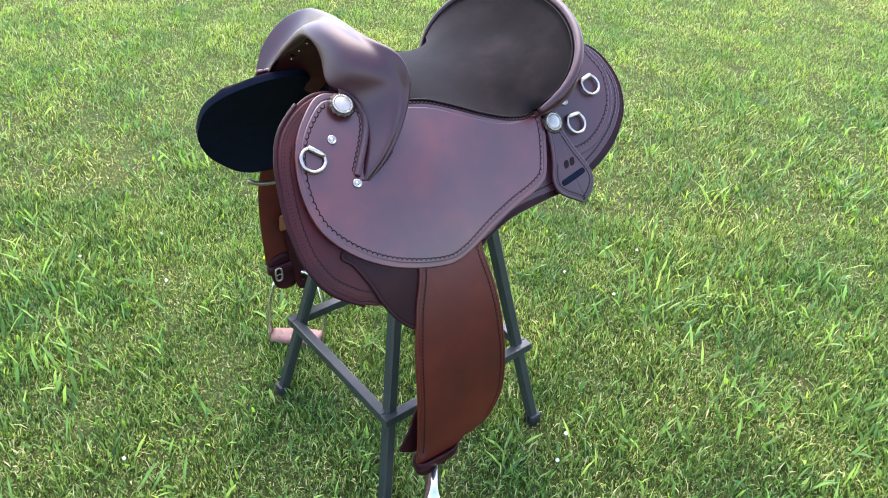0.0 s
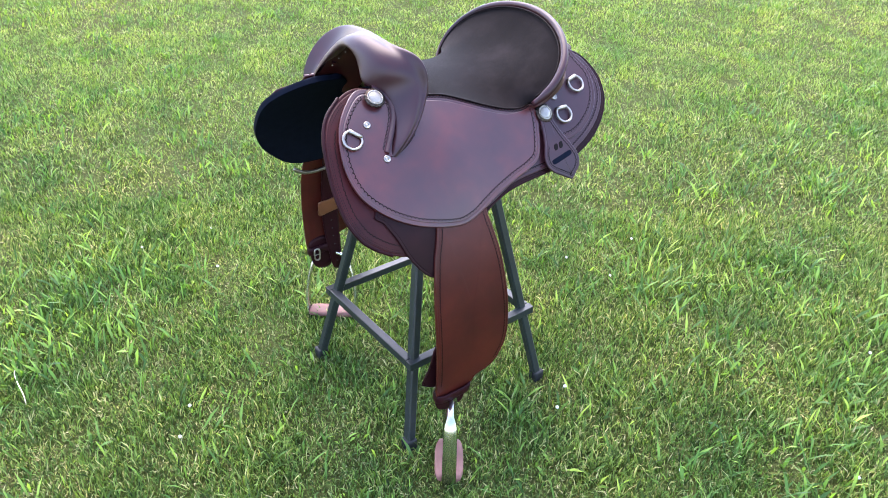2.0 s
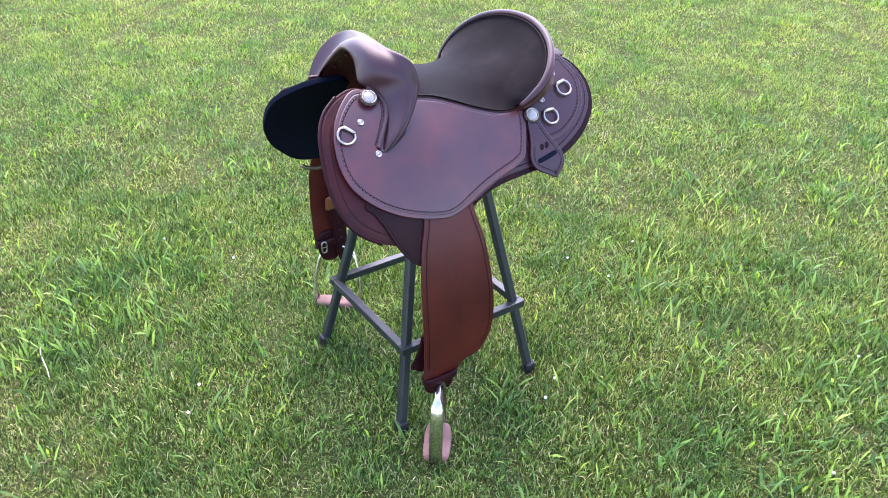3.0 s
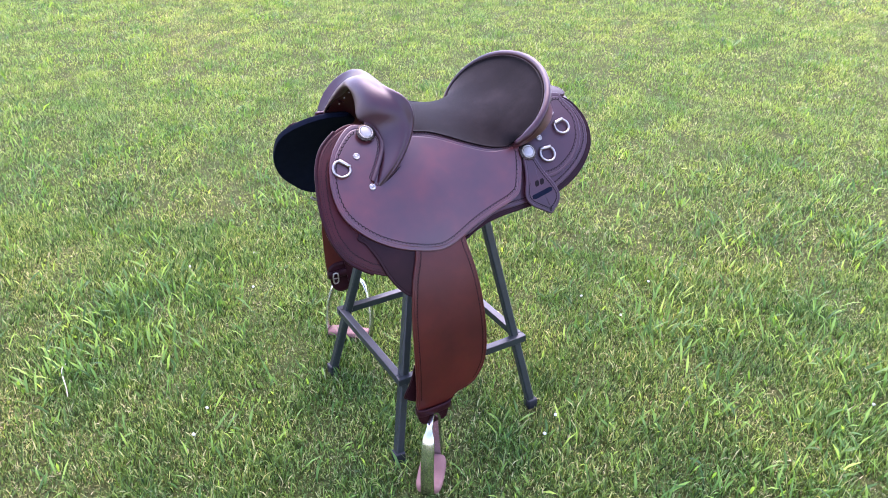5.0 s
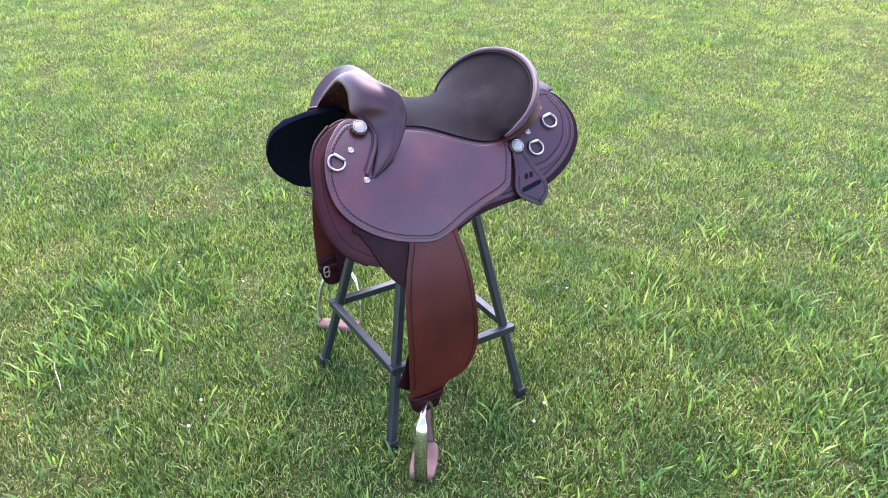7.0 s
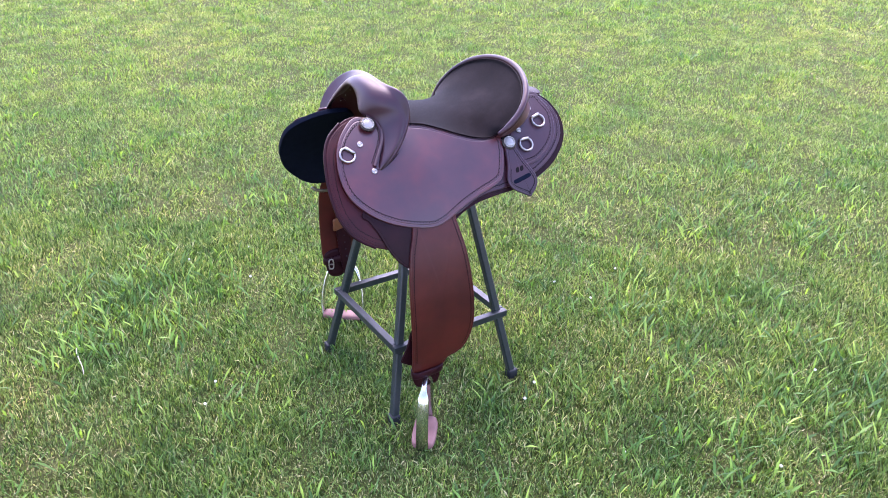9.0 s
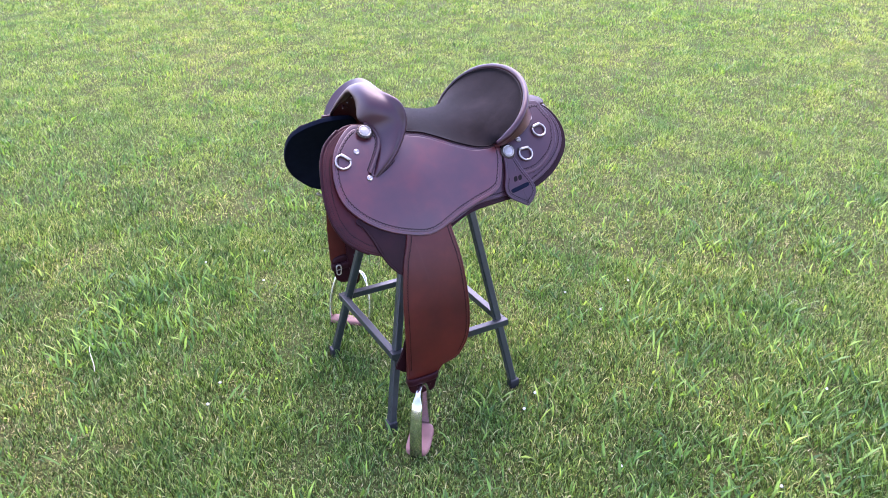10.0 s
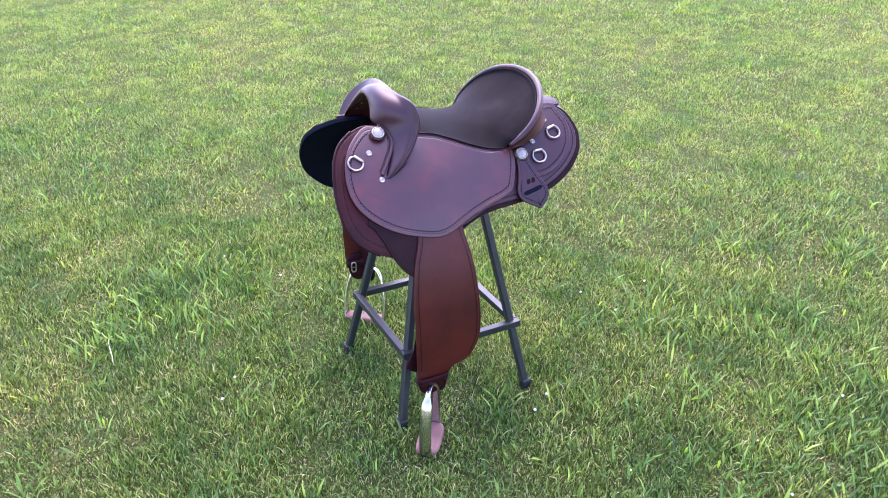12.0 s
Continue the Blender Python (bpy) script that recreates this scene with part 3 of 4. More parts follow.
def rim(th, shrink=0.0):
    al = (RIM_B - shrink) * math.cos(th)
    return np.array((RIM_C[0] + al * math.sin(RIM_T), (RIM_A - shrink) * math.sin(th), RIM_C[1] + al * math.cos(RIM_T)))


LINE = [(0.030, 0.934), (0.055, 0.930), (0.090, 0.925), (0.136, 0.911), (0.185, 0.894), (0.235, 0.880), (0.275, 0.875), (0.300, 0.879)]
edge = [np.array(flank(x, z, 0.019)) for x, z in spline(LINE, 26)]
edge += [rim(th, 0.006) for th in np.linspace(-1.88, 0, 26)[1:]]
edge = np.array(edge)
mid_line = spline([(0.030, 0.960), (0.09, 0.942), (0.15, 0.930), (0.21, 0.926), (0.27, 0.930), (0.32, 0.940), (0.36, 0.956), (0.395, 0.980), (0.42, 1.006), (0.442, 1.036)], 51)
bm = bmesh.new()
rows = []
for e, c in zip(edge[:-1], mid_line):
    row = []
    for q in np.linspace(-1, 1, 33):
        k = abs(q) ** 2.2
        row.append((c[0] * (1 - k) + e[0] * k, -e[1] * q, c[1] * (1 - k) + e[2] * k))
    rows.append(row)
rows = np.array(rows)
for _ in range(60):
    rows[1:-1, 1:-1] = (rows[:-2, 1:-1] + rows[2:, 1:-1] + rows[1:-1, :-2] + rows[1:-1, 2:]) / 4
loft(bm, rows, closed=False)
seat = part("seat", bm, SUEDE, saddle, "dark grey-brown suede seat")
# scalloped leather edge below the suede
for side in (-1, 1):
    bm = bmesh.new()
    line = spline(LINE, 80)
    tube(bm, [flank(x, z - 0.001, 0.0195, side) for x, z in line], 0.0022, 6)
    stamps(bm, line - np.array((0, 0.003)), 0.0185, side, 0.0038, 0.0078, flip=-1)
    part("seat_edging", bm, STAMP, seat, "scalloped dark leather edging")

# cantle
bm = bmesh.new()
pts = [rim(th, 0.0075) for th in np.linspace(-1.95, 2.15, 84)]
rad = [0.0085 + 0.003 * (abs(i - 39.5) / 40) ** 2 - 0.005 * max(0.0, 5.5 - i) / 6 - 0.0095 * max(0.0, i - 55) / 29 for i in range(84)]
tube(bm, pts, rad, 12)
cantle = part("cantle_roll", bm, LEATHER_PLUM, saddle, "rounded brown leather cantle binding")
bm = bmesh.new()
tube(bm, [rim(th, 0.0185) + np.array((-0.004, 0, 0.003)) for th in np.linspace(-1.85, 1.85, 90)], 0.0018, 6)
part("piping", bm, STAMP, cantle)
bm = bmesh.new()
rows = []
for th in np.linspace(-1.95, 1.95, 50):
    p = rim(th, 0.004)
    k = max(0.0, math.cos(th * 0.8))
    low = np.array((p[0] + 0.006 + 0.035 * k, p[1] * (0.95 - 0.12 * k), min(p[2] - 0.012, 0.872 + 0.068 * k)))
    rows.append([p * (1 - f) + low * f + np.array((0.010 * math.sin(math.pi * f) * -1, 0, 0)) for f in np.linspace(0, 1, 7)])
loft(bm, rows, closed=False)
part("cantle_back", bm, LEATHER, saddle, "curved brown leather back of the cantle")
bm = bmesh.new()
rows = []
for x in np.linspace(0.40, 0.555, 10):
    z0 = 0.945 - 0.16 * max(0.0, x - 0.46)
    rows.append([(x - 0.03 * (y / 0.16) ** 2 * (x > 0.5), y, z0 - 2.6 * y * y) for y in np.linspace(-0.12, 0.12, 21)])
loft(bm, rows, closed=False)
part("skirt_bridge", bm, LEATHER, saddle)
bm = bmesh.new()
sheet(bm, [(0.49, -0.05), (0.53, -0.052), (0.552, -0.035), (0.558, 0.0), (0.552, 0.035), (0.53, 0.052), (0.49, 0.05), (0.46, 0.0)], 0.0, 0.006, n=60, groove=0.006,
      place=lambda x, y, off, side: (x, y, 0.948 - 0.16 * max(0.0, x - 0.46) - 1.8 * y * y + off))
part("rear_tab", bm, LEATHER_DARK, saddle, "small stitched leather tab behind the cantle")

# swell: sections from the middle out to the tip of each wing
FRONT = [(-0.070, 0, 1.023), (-0.067, -0.028, 1.016), (-0.068, -0.050, 0.999), (-0.074, -0.068, 0.978), (-0.082, -0.088, 0.962),
         flank(-0.052, 0.955, 0.025), flank(-0.033, 0.932, 0.025), flank(-0.040, 0.903, 0.022), flank(-0.060, 0.877, 0.017), flank(-0.083, 0.855, 0.012), flank(-0.084, 0.845, 0.012)]
BAND = [(-0.058, 0, 1.041), (-0.055, -0.045, 1.037), (-0.055, -0.086, 1.026), (-0.056, -0.110, 1.004), (-0.047, -0.122, 0.982),
        None, None, None, None, None, None]
CREST = [(-0.034, 0, 1.050), (-0.032, -0.045, 1.047), (-0.026, -0.094, 1.038), (-0.016, -0.132, 1.016), (-0.004, -0.154, 0.990),
         None, None, None, None, None, None]
REAR = [(0.000, 0, 1.036), (0.002, -0.045, 1.033), (0.004, -0.096, 1.030), (0.024, -0.146, 1.036), (0.036, -0.168, 1.003),
        (0.037, -0.173, 0.976), (0.033, -0.175, 0.948), flank(0.011, 0.894, 0.042), flank(-0.022, 0.866, 0.037), flank(-0.058, 0.848, 0.026), flank(-0.074, 0.840, 0.015)]
# the wings end in a rounded horn: a dome between its front and rear edges
for i, high in ((5, 0.016), (6, 0.018), (7, 0.019), (8, 0.017), (9, 0.012), (10, 0.002)):
    F, R = np.array(FRONT[i]), np.array(REAR[i])
    BAND[i] = tuple(F * 0.66 + R * 0.34 + np.array((0, -0.7, 0.7)) * high * 0.7)
    CREST[i] = tuple(F * 0.32 + R * 0.68 + np.array((0, -0.7, 0.7)) * high)
BACK = [(0.040, 0, 0.950), (0.040, -0.035, 0.955), (0.030, -0.070, 0.965), (0.016, -0.105, 0.960), (0.016, -0.126, 0.940),
        flank(0.020, 0.928, 0.012), flank(0.022, 0.915, 0.012), flank(-0.006, 0.888, 0.012), flank(-0.034, 0.864, 0.012), flank(-0.066, 0.847, 0.012), flank(-0.077, 0.841, 0.012)]


# the far wing, from the middle out: a lobe behind the raised front band, set off from it by a hollow
FAR_FRONT = [(-0.070, 0, 1.023), (-0.068, 0.030, 1.017), (-0.070, 0.054, 1.000), (-0.078, 0.080, 0.977), (-0.088, 0.104, 0.952), (-0.095, 0.125, 0.925), (-0.097, 0.145, 0.900), (-0.097, 0.165, 0.880), (-0.097, 0.185, 0.855)]
FAR_BAND = [(-0.058, 0, 1.041), (-0.058, 0.040, 1.033), (-0.062, 0.070, 1.014), (-0.071, 0.098, 0.988), (-0.082, 0.120, 0.960), (-0.090, 0.138, 0.932), (-0.093, 0.155, 0.905), (-0.095, 0.172, 0.882), (-0.096, 0.190, 0.855)]
FAR_CREST = [(-0.034, 0, 1.050), (-0.036, 0.045, 1.036), (-0.034, 0.090, 1.002), (-0.040, 0.130, 0.965), (-0.052, 0.155, 0.938), (-0.070, 0.170, 0.915), (-0.080, 0.182, 0.895), (-0.089, 0.192, 0.875), (-0.095, 0.200, 0.855)]
FAR_REAR = [(0.000, 0, 1.040), (0.002, 0.048, 1.034), (0.006, 0.105, 1.024), (0.020, 0.165, 1.012), (-0.006, 0.208, 0.998), (-0.048, 0.217, 0.968), (-0.078, 0.215, 0.930), (-0.094, 0.210, 0.896), (-0.100, 0.206, 0.860)]
FAR_BACK = [(0.040, 0, 0.950), (0.040, 0.035, 0.955), (0.036, 0.080, 0.965), (0.030, 0.130, 0.960), (0.010, 0.165, 0.940), (-0.030, 0.178, 0.910), (-0.055, 0.185, 0.888), (-0.073, 0.190, 0.868), (-0.085, 0.195, 0.855)]


def whole(far, near):
    """The far half curve and the near one, from the far tip to the near one."""
    return even(np.concatenate([np.array(far)[:0:-1], np.array(near)]), 6)


rows = []
for F, Bd, C, R, Bk in zip(whole(FAR_FRONT, FRONT), whole(FAR_BAND, BAND), whole(FAR_CREST, CREST), whole(FAR_REAR, REAR), whole(FAR_BACK, BACK)):
    d = (R - C) / max(np.linalg.norm(R - C), 1e-6)
    out = np.array((-0.1, 0.7 * np.clip(C[1] / 0.06, -1, 1), 0.7))
    rr = min(0.0145, 0.35 * np.linalg.norm(R - F)) * np.clip((C[2] - 0.84) / 0.08, 0.4, 1.0)
    k = min(1.0, np.linalg.norm(R - F) / 0.03) * np.clip((C[2] - 0.93) / 0.04, 0.0, 1.0)
    sect = [F + np.array((0.016, 0, -0.006)) * k, F + np.array((0.004, 0, -0.005)) * k, F + np.array((-0.002, 0, 0.001)) * k, Bd, C, (C + R) / 2 - out * 0.12 * rr,
            R + out * 0.55 * rr - d * 0.35 * rr, R + d * 0.1 * rr, R - out * 0.9 * rr - d * 0.25 * rr, (R + Bk) / 2 - d * 0.3 * rr, Bk]
    rows.append(even(sect, 5))
rows = np.array(rows)
for _ in range(36):
    rows[1:-1, 1:-1] = 0.4 * rows[1:-1, 1:-1] + 0.25 * (rows[:-2, 1:-1] + rows[2:, 1:-1]) + 0.05 * (rows[1:-1, :-2] + rows[1:-1, 2:])
bm = bmesh.new()
loft(bm, rows, closed=False)
swell = part("swell", bm, LEATHER_PLUM, saddle, "polished brown leather pommel with flared knee wings")
# lining of the arch under the swell
rim_in = [q for q in whole(FAR_FRONT[:8], FRONT[:5])]
bm = bmesh.new()
rows = []
for F in rim_in:
    rows.append([np.array((F[0] + 0.008 + dx, F[1] * (1 + 0.02 * i), F[2] - 0.004 - 0.0012 * i * i)) for i, dx in enumerate(np.linspace(0, 0.110, 8))])
loft(bm, rows, closed=False)
arch = part("arch_lining", bm, LEATHER_WINE, swell, "dark red-brown leather lining of the gullet arch")
for i in range(9):
    F = rim_in[18 + 5 * i]
    bm = bmesh.new()
    lathe(bm, [(0.0018, -0.001), (0.0018, 0.0006), (0.0009, 0.0014)], 8)
    part("tack", bm, PEARL, arch, "tiny pale tack", location=Matrix.Translation((F[0] + 0.026, F[1] * 0.97, F[2] - 0.0065)))

# tree: the hidden core that rests on the stool
bm = bmesh.new()
rows = []
for x in np.linspace(0.02, 0.44, 12):
    rows.append([(x, y, z) for y, z in ((-0.225, 0.790), (-0.19, 0.825), (-0.14, 0.860), (-0.09, 0.882), (0, 0.888), (0.09, 0.882), (0.14, 0.860), (0.19, 0.825), (0.225, 0.790), (0.20, 0.79), (0.12, 0.826), (0, 0.826), (-0.12, 0.826), (-0.20, 0.79))])
loft(bm, rows, cap=True)
part("tree", bm, NEOPRENE, saddle, "dark hidden saddle core")

# fittings
LIP = [(-0.066, 0.957), (-0.054, 0.953), (-0.043, 0.943), (-0.035, 0.927), (-0.040, 0.907), (-0.055, 0.886), (-0.072, 0.866), (-0.086, 0.850)]


def concho(x, z, side, off):
    m = flank_pose(x, z, off, side)
    bm = bmesh.new()
    lathe(bm, [(0.0238, 0.0), (0.0238, 0.0018), (0.020, 0.0035), (0.010, 0.0035)], 96, 14, 0.09)
    ob = part("concho", bm, BRONZE, saddle, "round pearl concho with scalloped dark metal rim", location=m)
    bm = bmesh.new()
    ring = [((0.0160 + 0.0007 * math.cos(w * 30)) * math.cos(w), (0.0160 + 0.0007 * math.cos(w * 30)) * math.sin(w), 0.0042 + 0.0005 * math.sin(w * 30)) for w in np.linspace(0, 2 * math.pi, 180, endpoint=False)]
    tube(bm, ring, 0.0016, 6, closed=True)
    part("rope_rim", bm, METAL, ob, "silver rope-twist rim")
    bm = bmesh.new()
    lathe(bm, [(0.0146, 0.003), (0.0144, 0.0045), (0.0125, 0.0060), (0.0090, 0.0072), (0.005, 0.0082), (0.001, 0.0084)], 32)
    part("pearl", bm, PEARL, ob, "milky white domed centre")


def rivet(x, z, side, off):
    bm = bmesh.new()
    lathe(bm, [(0.0082, 0.0), (0.0082, 0.002), (0.0072, 0.0034), (0.0058, 0.0034), (0.0050, 0.0022), (0.0034, 0.0022), (0.0028, 0.0034), (0.0008, 0.0038)], 24)
    part("rivet", bm, METAL, saddle, "small ringed silver rivet", location=flank_pose(x, z, off, side))


def d_ring(x, z, side, off, spin):
    m = flank_pose(x, z, off, side, spin)
    bm = bmesh.new()
    path = [(-0.014, 0.014, 0.004), (-0.020, 0.004, 0.005), (-0.019, -0.009, 0.005), (-0.010, -0.0195, 0.005), (0.0, -0.0215, 0.005), (0.010, -0.0195, 0.005), (0.019, -0.009, 0.005), (0.020, 0.004, 0.005), (0.014, 0.014, 0.004)]
    tube(bm, spline(path, 48), 0.0031, 8)
    ob = part("dee_ring", bm, METAL, saddle, "brushed silver dee ring", location=m)
    bm = bmesh.new()
    tube(bm, [(-0.0155, 0.0145, 0.004), (-0.005, 0.0148, 0.004), (0.005, 0.0148, 0.004), (0.0155, 0.0145, 0.004)], 0.0046, 10)
    part("ring_bar", bm, METAL, ob)


for side in (-1, 1):
    if side < 0:
        concho(-0.072, 0.937, side, 0.0270)
        rivet(-0.109, 0.902, side, 0.0175)
        rivet(-0.092, 0.843, side, 0.0175)
        d_ring(-0.153, 0.884, side, 0.0180, -42)
    concho(0.334, 0.855, side, 0.0215)
    rivet(0.384, 0.881, side, 0.0130)
    rivet(0.445, 0.926, side, 0.0130)
    d_ring(0.391, 0.847, side, 0.0135, 4)
    d_ring(0.458, 0.896, side, 0.0135, 18)
    bm = bmesh.new()
    sheet(bm, STRAP, 0.0185, 0.0045, side, n=110, groove=0.006)
    strap = part("girth_strap", bm, LEATHER_PLUM, saddle, "pointed brown leather strap with a slot and a pressed mark")
    bm = bmesh.new()
    stamps(bm, span(STRAP, 0.0095, 0.16, 0.92), 0.0232, side, 0.0028, 0.0065)
    part("border_tooling", bm, STAMP, strap)
    bm = bmesh.new()
    slot = [(0.312, 0.761), (0.318, 0.757), (0.345, 0.762), (0.370, 0.768), (0.374, 0.773), (0.368, 0.777), (0.343, 0.772), (0.315, 0.766)]
    sheet(bm, slot, 0.0228, 0.0008, side, n=40)
    part("slot", bm, NEOPRENE, strap, "dark slot")
    for k, (dx, dz) in enumerate(((0.334, 0.789), (0.349, 0.791))):
        bm = bmesh.new()
        sheet(bm, [(dx - 0.005, dz - 0.006), (dx + 0.005, dz - 0.004), (dx + 0.006, dz + 0.006), (dx - 0.004, dz + 0.004)], 0.0228, 0.0006, side, n=20)
        part("pressed_mark", bm, STAMP, strap)
    bm = bmesh.new()
    line = spline(LIP, 40)
    d = np.gradient(line, axis=0)
    d /= np.linalg.norm(d, axis=1)[:, None]
    nn = np.stack([d[:, 1], -d[:, 0]], 1)
    rows = []
    for p, w in zip(line, nn):
        rows.append([flank(*(p + w * k), o, side) for k, o in ((-0.001, 0.010), (-0.001, 0.0240), (0.0006, 0.0258), (0.0065, 0.0235), (0.0080, 0.0205), (0.0095, 0.0176))])
    loft(bm, rows, closed=False)
    lip = part("flap_lip", bm, LEATHER_PLUM, saddle, "cut leather edge of the flap round the pommel")
    bm = bmesh.new()
    stamps(bm, line + nn * 0.0105, 0.0184, side, 0.0033, 0.0078, flip=-1)
    part("border_tooling", bm, STAMP, lip)
    bm = bmesh.new()
    stamps(bm, spline([(-0.082, 0.846), (-0.060, 0.850), (-0.036, 0.860), (-0.012, 0.874)], 30), 0.0184, side, 0.0030, 0.0070, flip=-1)
    part("border_tooling", bm, STAMP, lip)

# ---- path at the far edge of the lawn ----
EDGE = np.array((-6.46, 7.69))
ALONG = np.array((0.68, 0.733))
OUT = np.array((-0.733, 0.68))
bm = bmesh.new()
rows = []
for k in np.linspace(-14, 22, 37):
    wob = 0.05 * math.sin(k * 2.1) + 0.03 * math.sin(k * 5.3)
    rows.append([(*(EDGE + ALONG * k + OUT * (o + (wob if o == 0 else 0))), z) for o, z in ((0, 0.002), (0.02, 0.012), (1.0, 0.02), (2.2, 0.012), (2.22, 0.002))])
loft(bm, rows, closed=False)
tagged(part("path", bm, ASPHALT), "worn grey path beyond the lawn", "path", kind="structure")

# ---- grass ----
rng = np.random.default_rng(7)


def blades(x, y, tall, wide, lean, bend=0.35, spread=0.6):
    """Bent grass blades, three triangles each, rooted at (x, y)."""
    n = len(x)
    ang = rng.uniform(0, 2 * np.pi, n)
    face = ang + np.pi / 2 + rng.normal(0, spread, n)
    dx, dy = np.cos(ang) * lean, np.sin(ang) * lean
    wx, wy = np.cos(face) * wide / 2, np.sin(face) * wide / 2
    roll = rng.normal(0, 0.35, n) * wide / 2
    low = np.full(n, -0.004)
    v = np.empty((n, 5, 3))
    v[:, 0] = np.stack([x - wx * 0.7, y - wy * 0.7, low], 1)
    v[:, 1] = np.stack([x + wx * 0.7, y + wy * 0.7, low], 1)
    mx, my, mz = x + dx * bend, y + dy * bend, tall * 0.66
    v[:, 2] = np.stack([mx - wx, my - wy, mz - roll], 1)
    v[:, 3] = np.stack([mx + wx, my + wy, mz + roll], 1)
    v[:, 4] = np.stack([x + dx, y + dy, tall], 1)
    return v


def lawn_mesh(name, v, material, tri=((0, 1, 3), (0, 3, 2), (2, 3, 4))):
    n, m = len(v), len(tri)
    me = bpy.data.meshes.new(name)
    me.vertices.add(n * 5)
    me.vertices.foreach_set("co", v.astype(np.float32).ravel())
    idx = (np.arange(n)[:, None, None] * 5 + np.array(tri)[None]).astype(np.int32).ravel()
    me.loops.add(len(idx))
    me.loops.foreach_set("vertex_index", idx)
    me.polygons.add(n * m)
    me.polygons.foreach_set("loop_start", np.arange(0, n * m * 3, 3, dtype=np.int32))
    me.polygons.foreach_set("loop_total", np.full(n * m, 3, np.int32))
    me.update(calc_edges=True)
    me.materials.append(material)
    return me


def patchy(x, y, scale, seed):
    """Smooth random field from a few plane waves, about -1 to 1."""
    r = np.random.default_rng(seed)
    out = np.zeros_like(x)
    for _ in range(9):
        a, k, ph = r.uniform(0, 2 * np.pi), r.uniform(0.5, 1.6) / scale, r.uniform(0, 2 * np.pi)
        out += np.sin((x * np.cos(a) + y * np.sin(a)) * k * 2 * np.pi + ph)
    return out / 4.0


THATCH = grass_material("dry thatch", ((0.0, (0.040, 0.052, 0.014)), (0.35, (0.105, 0.138, 0.034)), (0.68, (0.155, 0.185, 0.060)), (0.90, (0.28, 0.25, 0.115)), (0.99, (0.46, 0.40, 0.25))), 0.15, 0.7, 0.12)
BARE = [(1.65, 3.95, 0.10), (1.07, 1.56, 0.045), (0.36, 2.9, 0.05), (1.22, 1.20, 0.04), (-0.86, 0.86, 0.05), (-0.069, 1.085, 0.036), (0.292, 1.372, 0.036), (-0.361, 1.456, 0.036), (1.43, 1.84, 0.035)]


def scatter(y0, y1, dens, seed, bare=1.0):
    """Random roots on the lawn between two distances, off the path and off bare spots."""
    wl, wr = -(0.78 * y1 + 1.5), 0.78 * y1 + 1.1
    n = int((y1 - y0) * (wr - wl) * dens)
    x, y = rng.uniform(wl, wr, n), rng.uniform(y0, y1, n)
    clump = patchy(x, y, 0.25, seed) + 0.6 * patchy(x, y, 1.1, seed + 1)
    keep = (x > -(0.78 * y + 1.5)) & (x < 0.78 * y + 1.1)
    keep &= (x - EDGE[0]) * OUT[0] + (y - EDGE[1]) * OUT[1] < -0.02
    for bx, by, br in BARE:
        keep &= (x - bx) ** 2 + (y - by) ** 2 > (bare * br * rng.uniform(0.4, 1.3, n)) ** 2
    return x[keep], y[keep], clump[keep]


fine, lush, broad, thatch = [], [], [], []
for y0, y1, dens, long, ww in ((0.4, 2.4, 15000, 0.026, 0.0033), (2.4, 4.6, 5600, 0.030, 0.0046), (4.6, 7.5, 1300, 0.036, 0.0070)):
    x, y, c = scatter(y0, y1, dens, 51, 0.4)
    n = len(x)
    thatch.append(blades(x, y, rng.uniform(0.003, 0.013, n), ww * rng.uniform(0.6, 1.3, n), long * rng.uniform(0.5, 1.5, n), 0.5, 0.5))
for y0, y1, dens, hh, ww in ((0.4, 2.4, 34000, 0.0180, 0.0032), (2.4, 4.6, 10500, 0.0155, 0.0040), (4.6, 7.5, 5600, 0.0150, 0.0052), (7.5, 12.5, 2200, 0.018, 0.0085)):
    x, y, c = scatter(y0, y1, dens, 3)
    keep = rng.uniform(0, 1, len(x)) < np.clip(0.82 + 0.2 * c, 0.45, 1)
    x, y, c = x[keep], y[keep], c[keep]
    n = len(x)
    tall = hh * np.clip(rng.lognormal(0, 0.36, n), 0.4, 1.8) * np.clip(1 + 0.4 * c, 0.5, 1.6)
    v = blades(x, y, tall, ww * rng.uniform(0.55, 1.35, n), tall * rng.uniform(0.15, 1.1, n) * (1.0 if y1 < 3 else 1.3), 0.45, 0.9)
    # blades with painted gap shade near by, the paled ones farther off
    dark_toned = rng.uniform(0, 1, n) < np.clip(0.75 * (4.2 - y) / 2.4 + 0.25 * c, 0.0, 0.9)
    lush.append(v[dark_toned])
    fine.append(v[~dark_toned])
for y0, y1, dens, hh, ww in ((0.4, 2.6, 1500, 0.026, 0.0050), (2.6, 5.0, 330, 0.028, 0.006), (5.0, 9.0, 70, 0.030, 0.008)):
    x, y, c = scatter(y0, y1, dens, 21)
    keep = rng.uniform(0, 1, len(x)) < np.clip(0.40 + 0.45 * c, 0.06, 1)
    x, y, c = x[keep], y[keep], c[keep]
    n = len(x)
    tall = hh * np.clip(rng.lognormal(0, 0.4, n), 0.4, 2.1)
    broad.append(blades(x, y, tall, ww * rng.uniform(0.6, 1.3, n), tall * rng.uniform(0.2, 1.2, n), 0.48, 0.4))
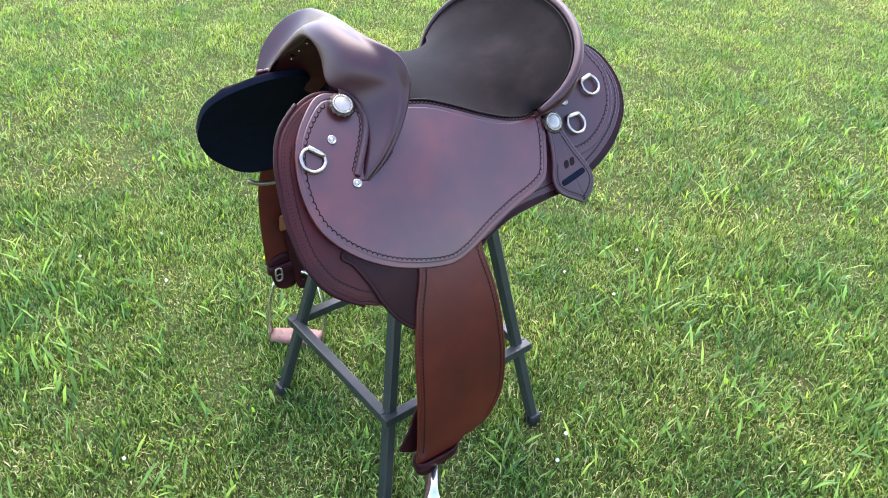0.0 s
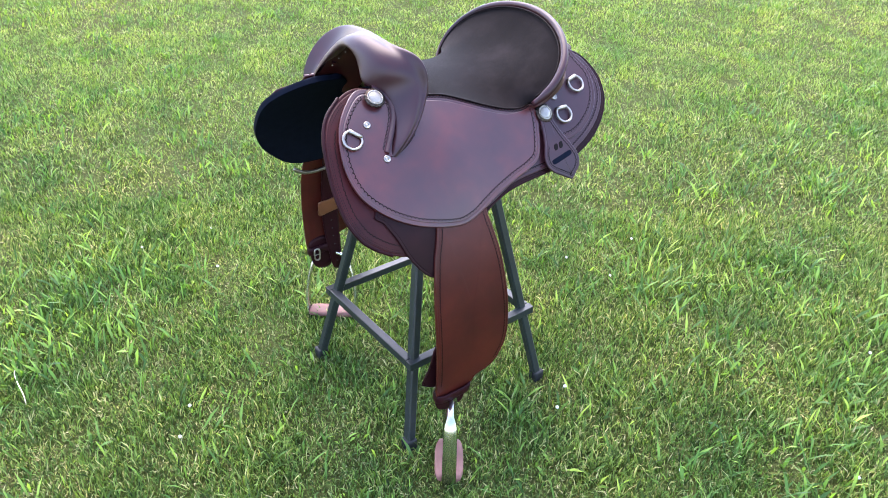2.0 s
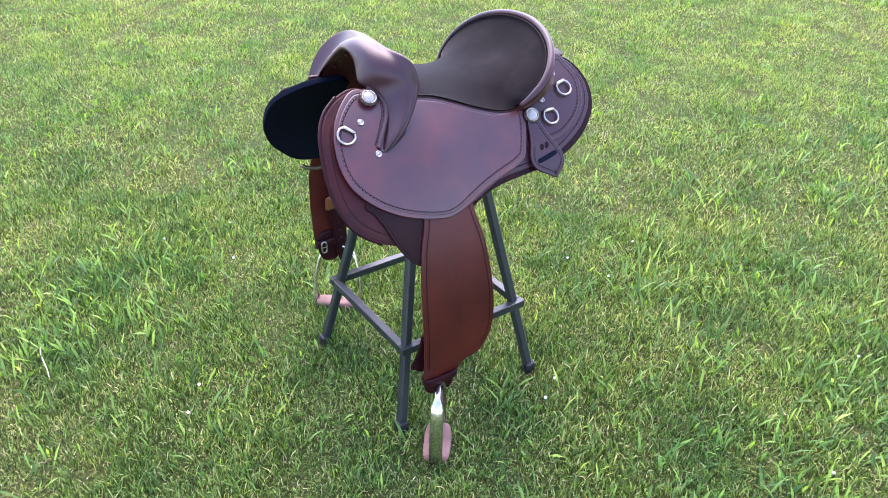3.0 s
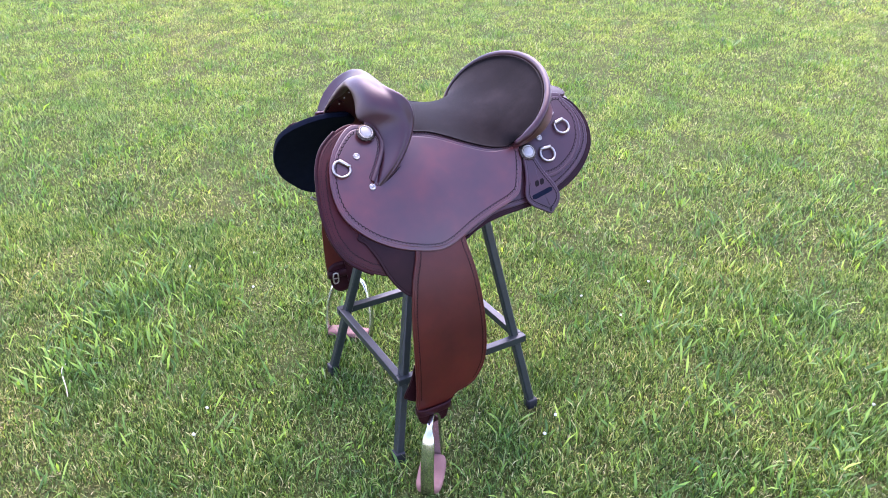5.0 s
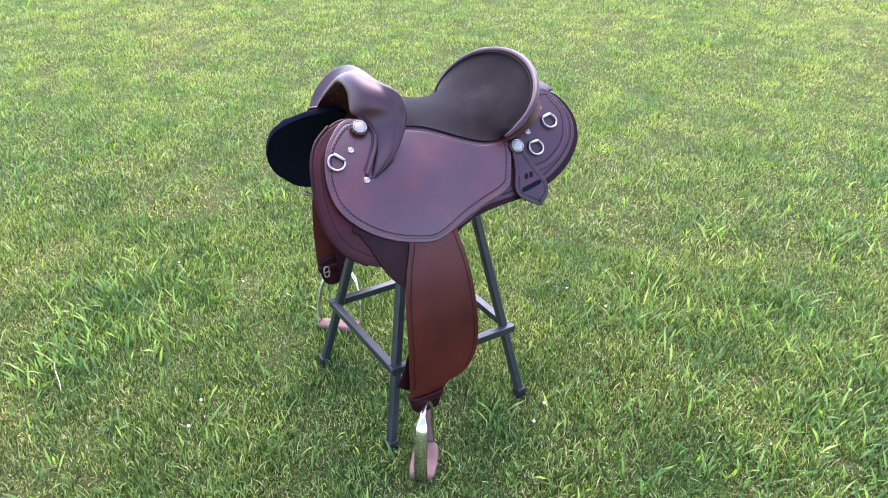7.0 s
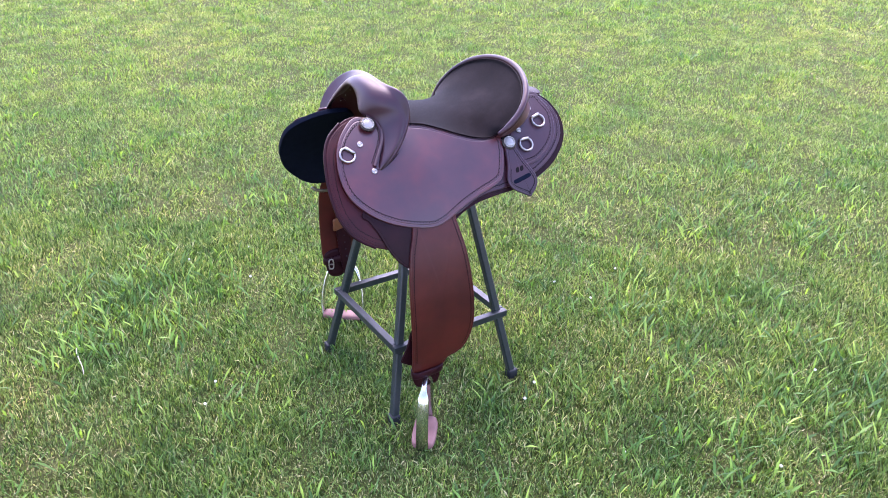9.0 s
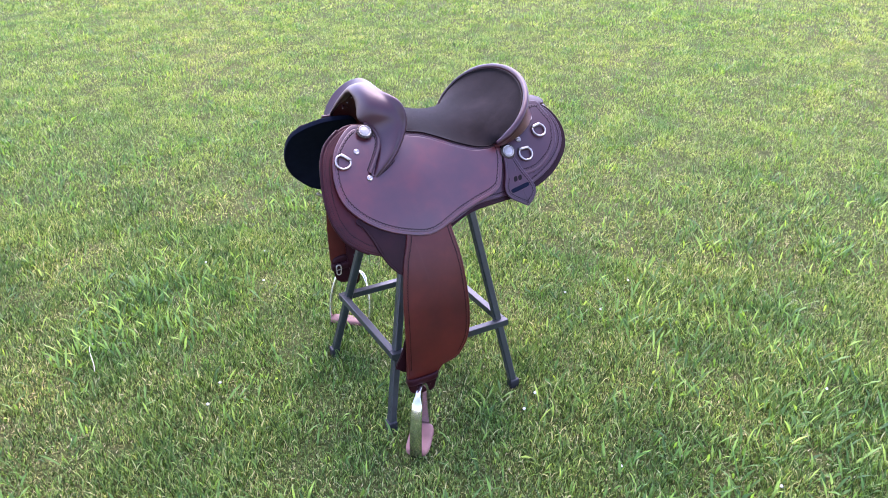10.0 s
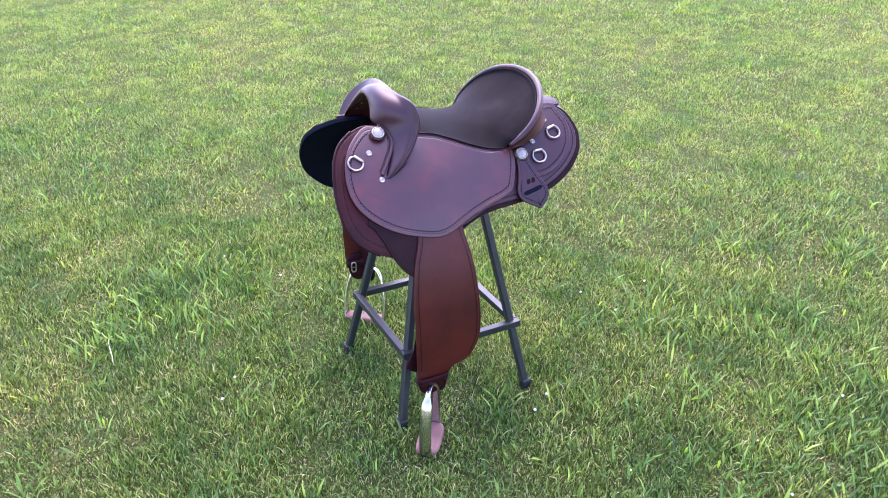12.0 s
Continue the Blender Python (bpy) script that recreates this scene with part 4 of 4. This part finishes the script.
# the lawn goes on all round, out of the walk's view
x, y = rng.uniform(-11, 11, 330000), rng.uniform(-9, 12, 330000)
keep = (x * x + (y - 1.5) ** 2 < 100) & ~((x > -(0.78 * y + 1.5)) & (x < 0.78 * y + 1.1) & (y > 0.4)) & ((x - EDGE[0]) * OUT[0] + (y - EDGE[1]) * OUT[1] < -0.02)
x, y = x[keep], y[keep]
n = len(x)
tall = 0.026 * np.clip(rng.lognormal(0, 0.4, n), 0.4, 2.2)
v = blades(x, y, tall, 0.011 * rng.uniform(0.6, 1.3, n), tall * rng.uniform(0.4, 1.5, n), 0.45, 0.9)
# same split round the saddle: shade-toned blades close, paled ones outward
dark_toned = rng.uniform(0, 1, n) < np.clip(0.9 - 0.12 * (np.hypot(x, y - 1.4) - 2.0), 0.25, 0.9)
lush.append(v[dark_toned])
fine.append(v[~dark_toned])
# longer tufts, small and loose near by, fuller farther off
tx, ty, tc = scatter(0.4, 3.4, 34, 33)
for cx, cy in zip(tx, ty):
    k = rng.integers(3, 13)
    r = rng.normal(0, 0.028, (k, 2))
    tall = rng.uniform(0.022, 0.056, k)
    broad.append(blades(cx + r[:, 0], cy + r[:, 1], tall, rng.uniform(0.0045, 0.0095, k), tall * rng.uniform(0.4, 1.5, k), 0.55, 0.25))
tx, ty, tc = scatter(2.8, 9.5, 3.4, 35)
for cx, cy in zip(tx, ty):
    k = rng.integers(14, 60)
    r = rng.normal(0, 1, (k, 2)) * np.array((0.11, 0.06))
    tall = rng.uniform(0.026, 0.060, k)
    broad.append(blades(cx + r[:, 0], cy + r[:, 1], tall, rng.uniform(0.005, 0.0095, k), tall * rng.uniform(0.5, 1.6, k), 0.35, 0.5))
for cx, cy, k, spread in ((1.64, 2.67, 60, 0.06), (-1.08, 1.87, 110, 0.15), (-1.22, 1.53, 90, 0.11), (-1.24, 1.30, 60, 0.08), (-0.92, 1.52, 50, 0.09), (-0.92, 2.74, 60, 0.12), (1.20, 1.25, 110, 0.14), (0.95, 1.0, 70, 0.10), (0.72, 1.85, 90, 0.10),
                            (0.75, 2.10, 70, 0.12), (1.05, 1.90, 70, 0.12), (1.32, 1.70, 60, 0.10), (0.88, 1.42, 60, 0.12), (1.45, 1.40, 60, 0.12), (1.30, 2.15, 40, 0.09), (1.11, 2.64, 60, 0.10), (-2.75, 4.97, 90, 0.22), (-4.33, 6.11, 90, 0.25)):
    k = int(1.5 * k)
    r = rng.normal(0, spread, (k, 2))
    tall = rng.uniform(0.030, 0.066, k)
    broad.append(blades(cx + r[:, 0], cy + r[:, 1], tall, rng.uniform(0.004, 0.0095, k), tall * rng.uniform(0.4, 1.5, k), 0.55, 0.25))
tagged(new("grass", lawn_mesh("grass", np.concatenate(fine), GRASS)), "short mown lawn grass with dry thatch, paled for distance", "grass", kind="stuff")
tagged(new("grass", lawn_mesh("grass", np.concatenate(lush), GRASS_LUSH_SHADED)), "lush dark green short lawn grass with gap shade in its colour", "grass", kind="stuff")
tagged(new("thatch", lawn_mesh("thatch", np.concatenate(thatch), THATCH, ((2, 3, 4),))), "flat dry thatch and clippings between the blades", "thatch", kind="stuff")
tagged(new("long_grass", lawn_mesh("long_grass", np.concatenate(broad), TUFT)), "longer bright broad grass blades in tufts", "grass", kind="stuff")

# ---- small things on the lawn ----
bm = bmesh.new()
tube(bm, spline([(-1.240, 1.362, 0.018), (-1.228, 1.322, 0.028), (-1.200, 1.282, 0.030), (-1.163, 1.238, 0.024), (-1.146, 1.212, 0.012)], 24), 0.0016, 6)
tagged(part("straw", bm, STRAW), "pale curved dry straw lying on the grass", "straw")


def clover(x, y, z):
    top = new("clover_flower")
    top.matrix_world = pose(x, y, 0)
    bm = bmesh.new()
    tube(bm, [(0, 0, 0), (0.001, 0, z * 0.5), (0, 0.001, z)], 0.0008, 5)
    part("stem", bm, TUFT, top)
    bm = bmesh.new()
    for i in range(26):
        u, w = i / 26, i * 2.399
        r = math.sqrt(1 - (2 * u - 1) ** 2)
        d = Vector((r * math.cos(w), r * math.sin(w), 0.8 * (1 - 2 * u)))
        q = bmesh.ops.create_cone(bm, cap_ends=True, segments=4, radius1=0.0018, radius2=0.0006, depth=0.0036, matrix=Matrix.Translation(d * 0.0036 + Vector((0, 0, z))) @ d.to_track_quat("Z", "Y").to_matrix().to_4x4())
    part("flower_head", bm, PETAL, top, "small white clover head")
    return tagged(top, "small white clover flower in the grass", "flower", group="clover flowers")


for x, y in ((0.34, 1.25), (0.46, 2.04), (0.64, 1.04), (1.09, 1.02), (0.72, 2.16), (1.35, 1.53), (-1.1, 2.02), (-0.79, 1.9), (-0.89, 2.18), (-0.69, 1.22), (-0.68, 1.1), (0.6, 1.92), (0.37, 1.33)):
    clover(x, y, 0.022 + 0.008 * math.sin(37 * x))
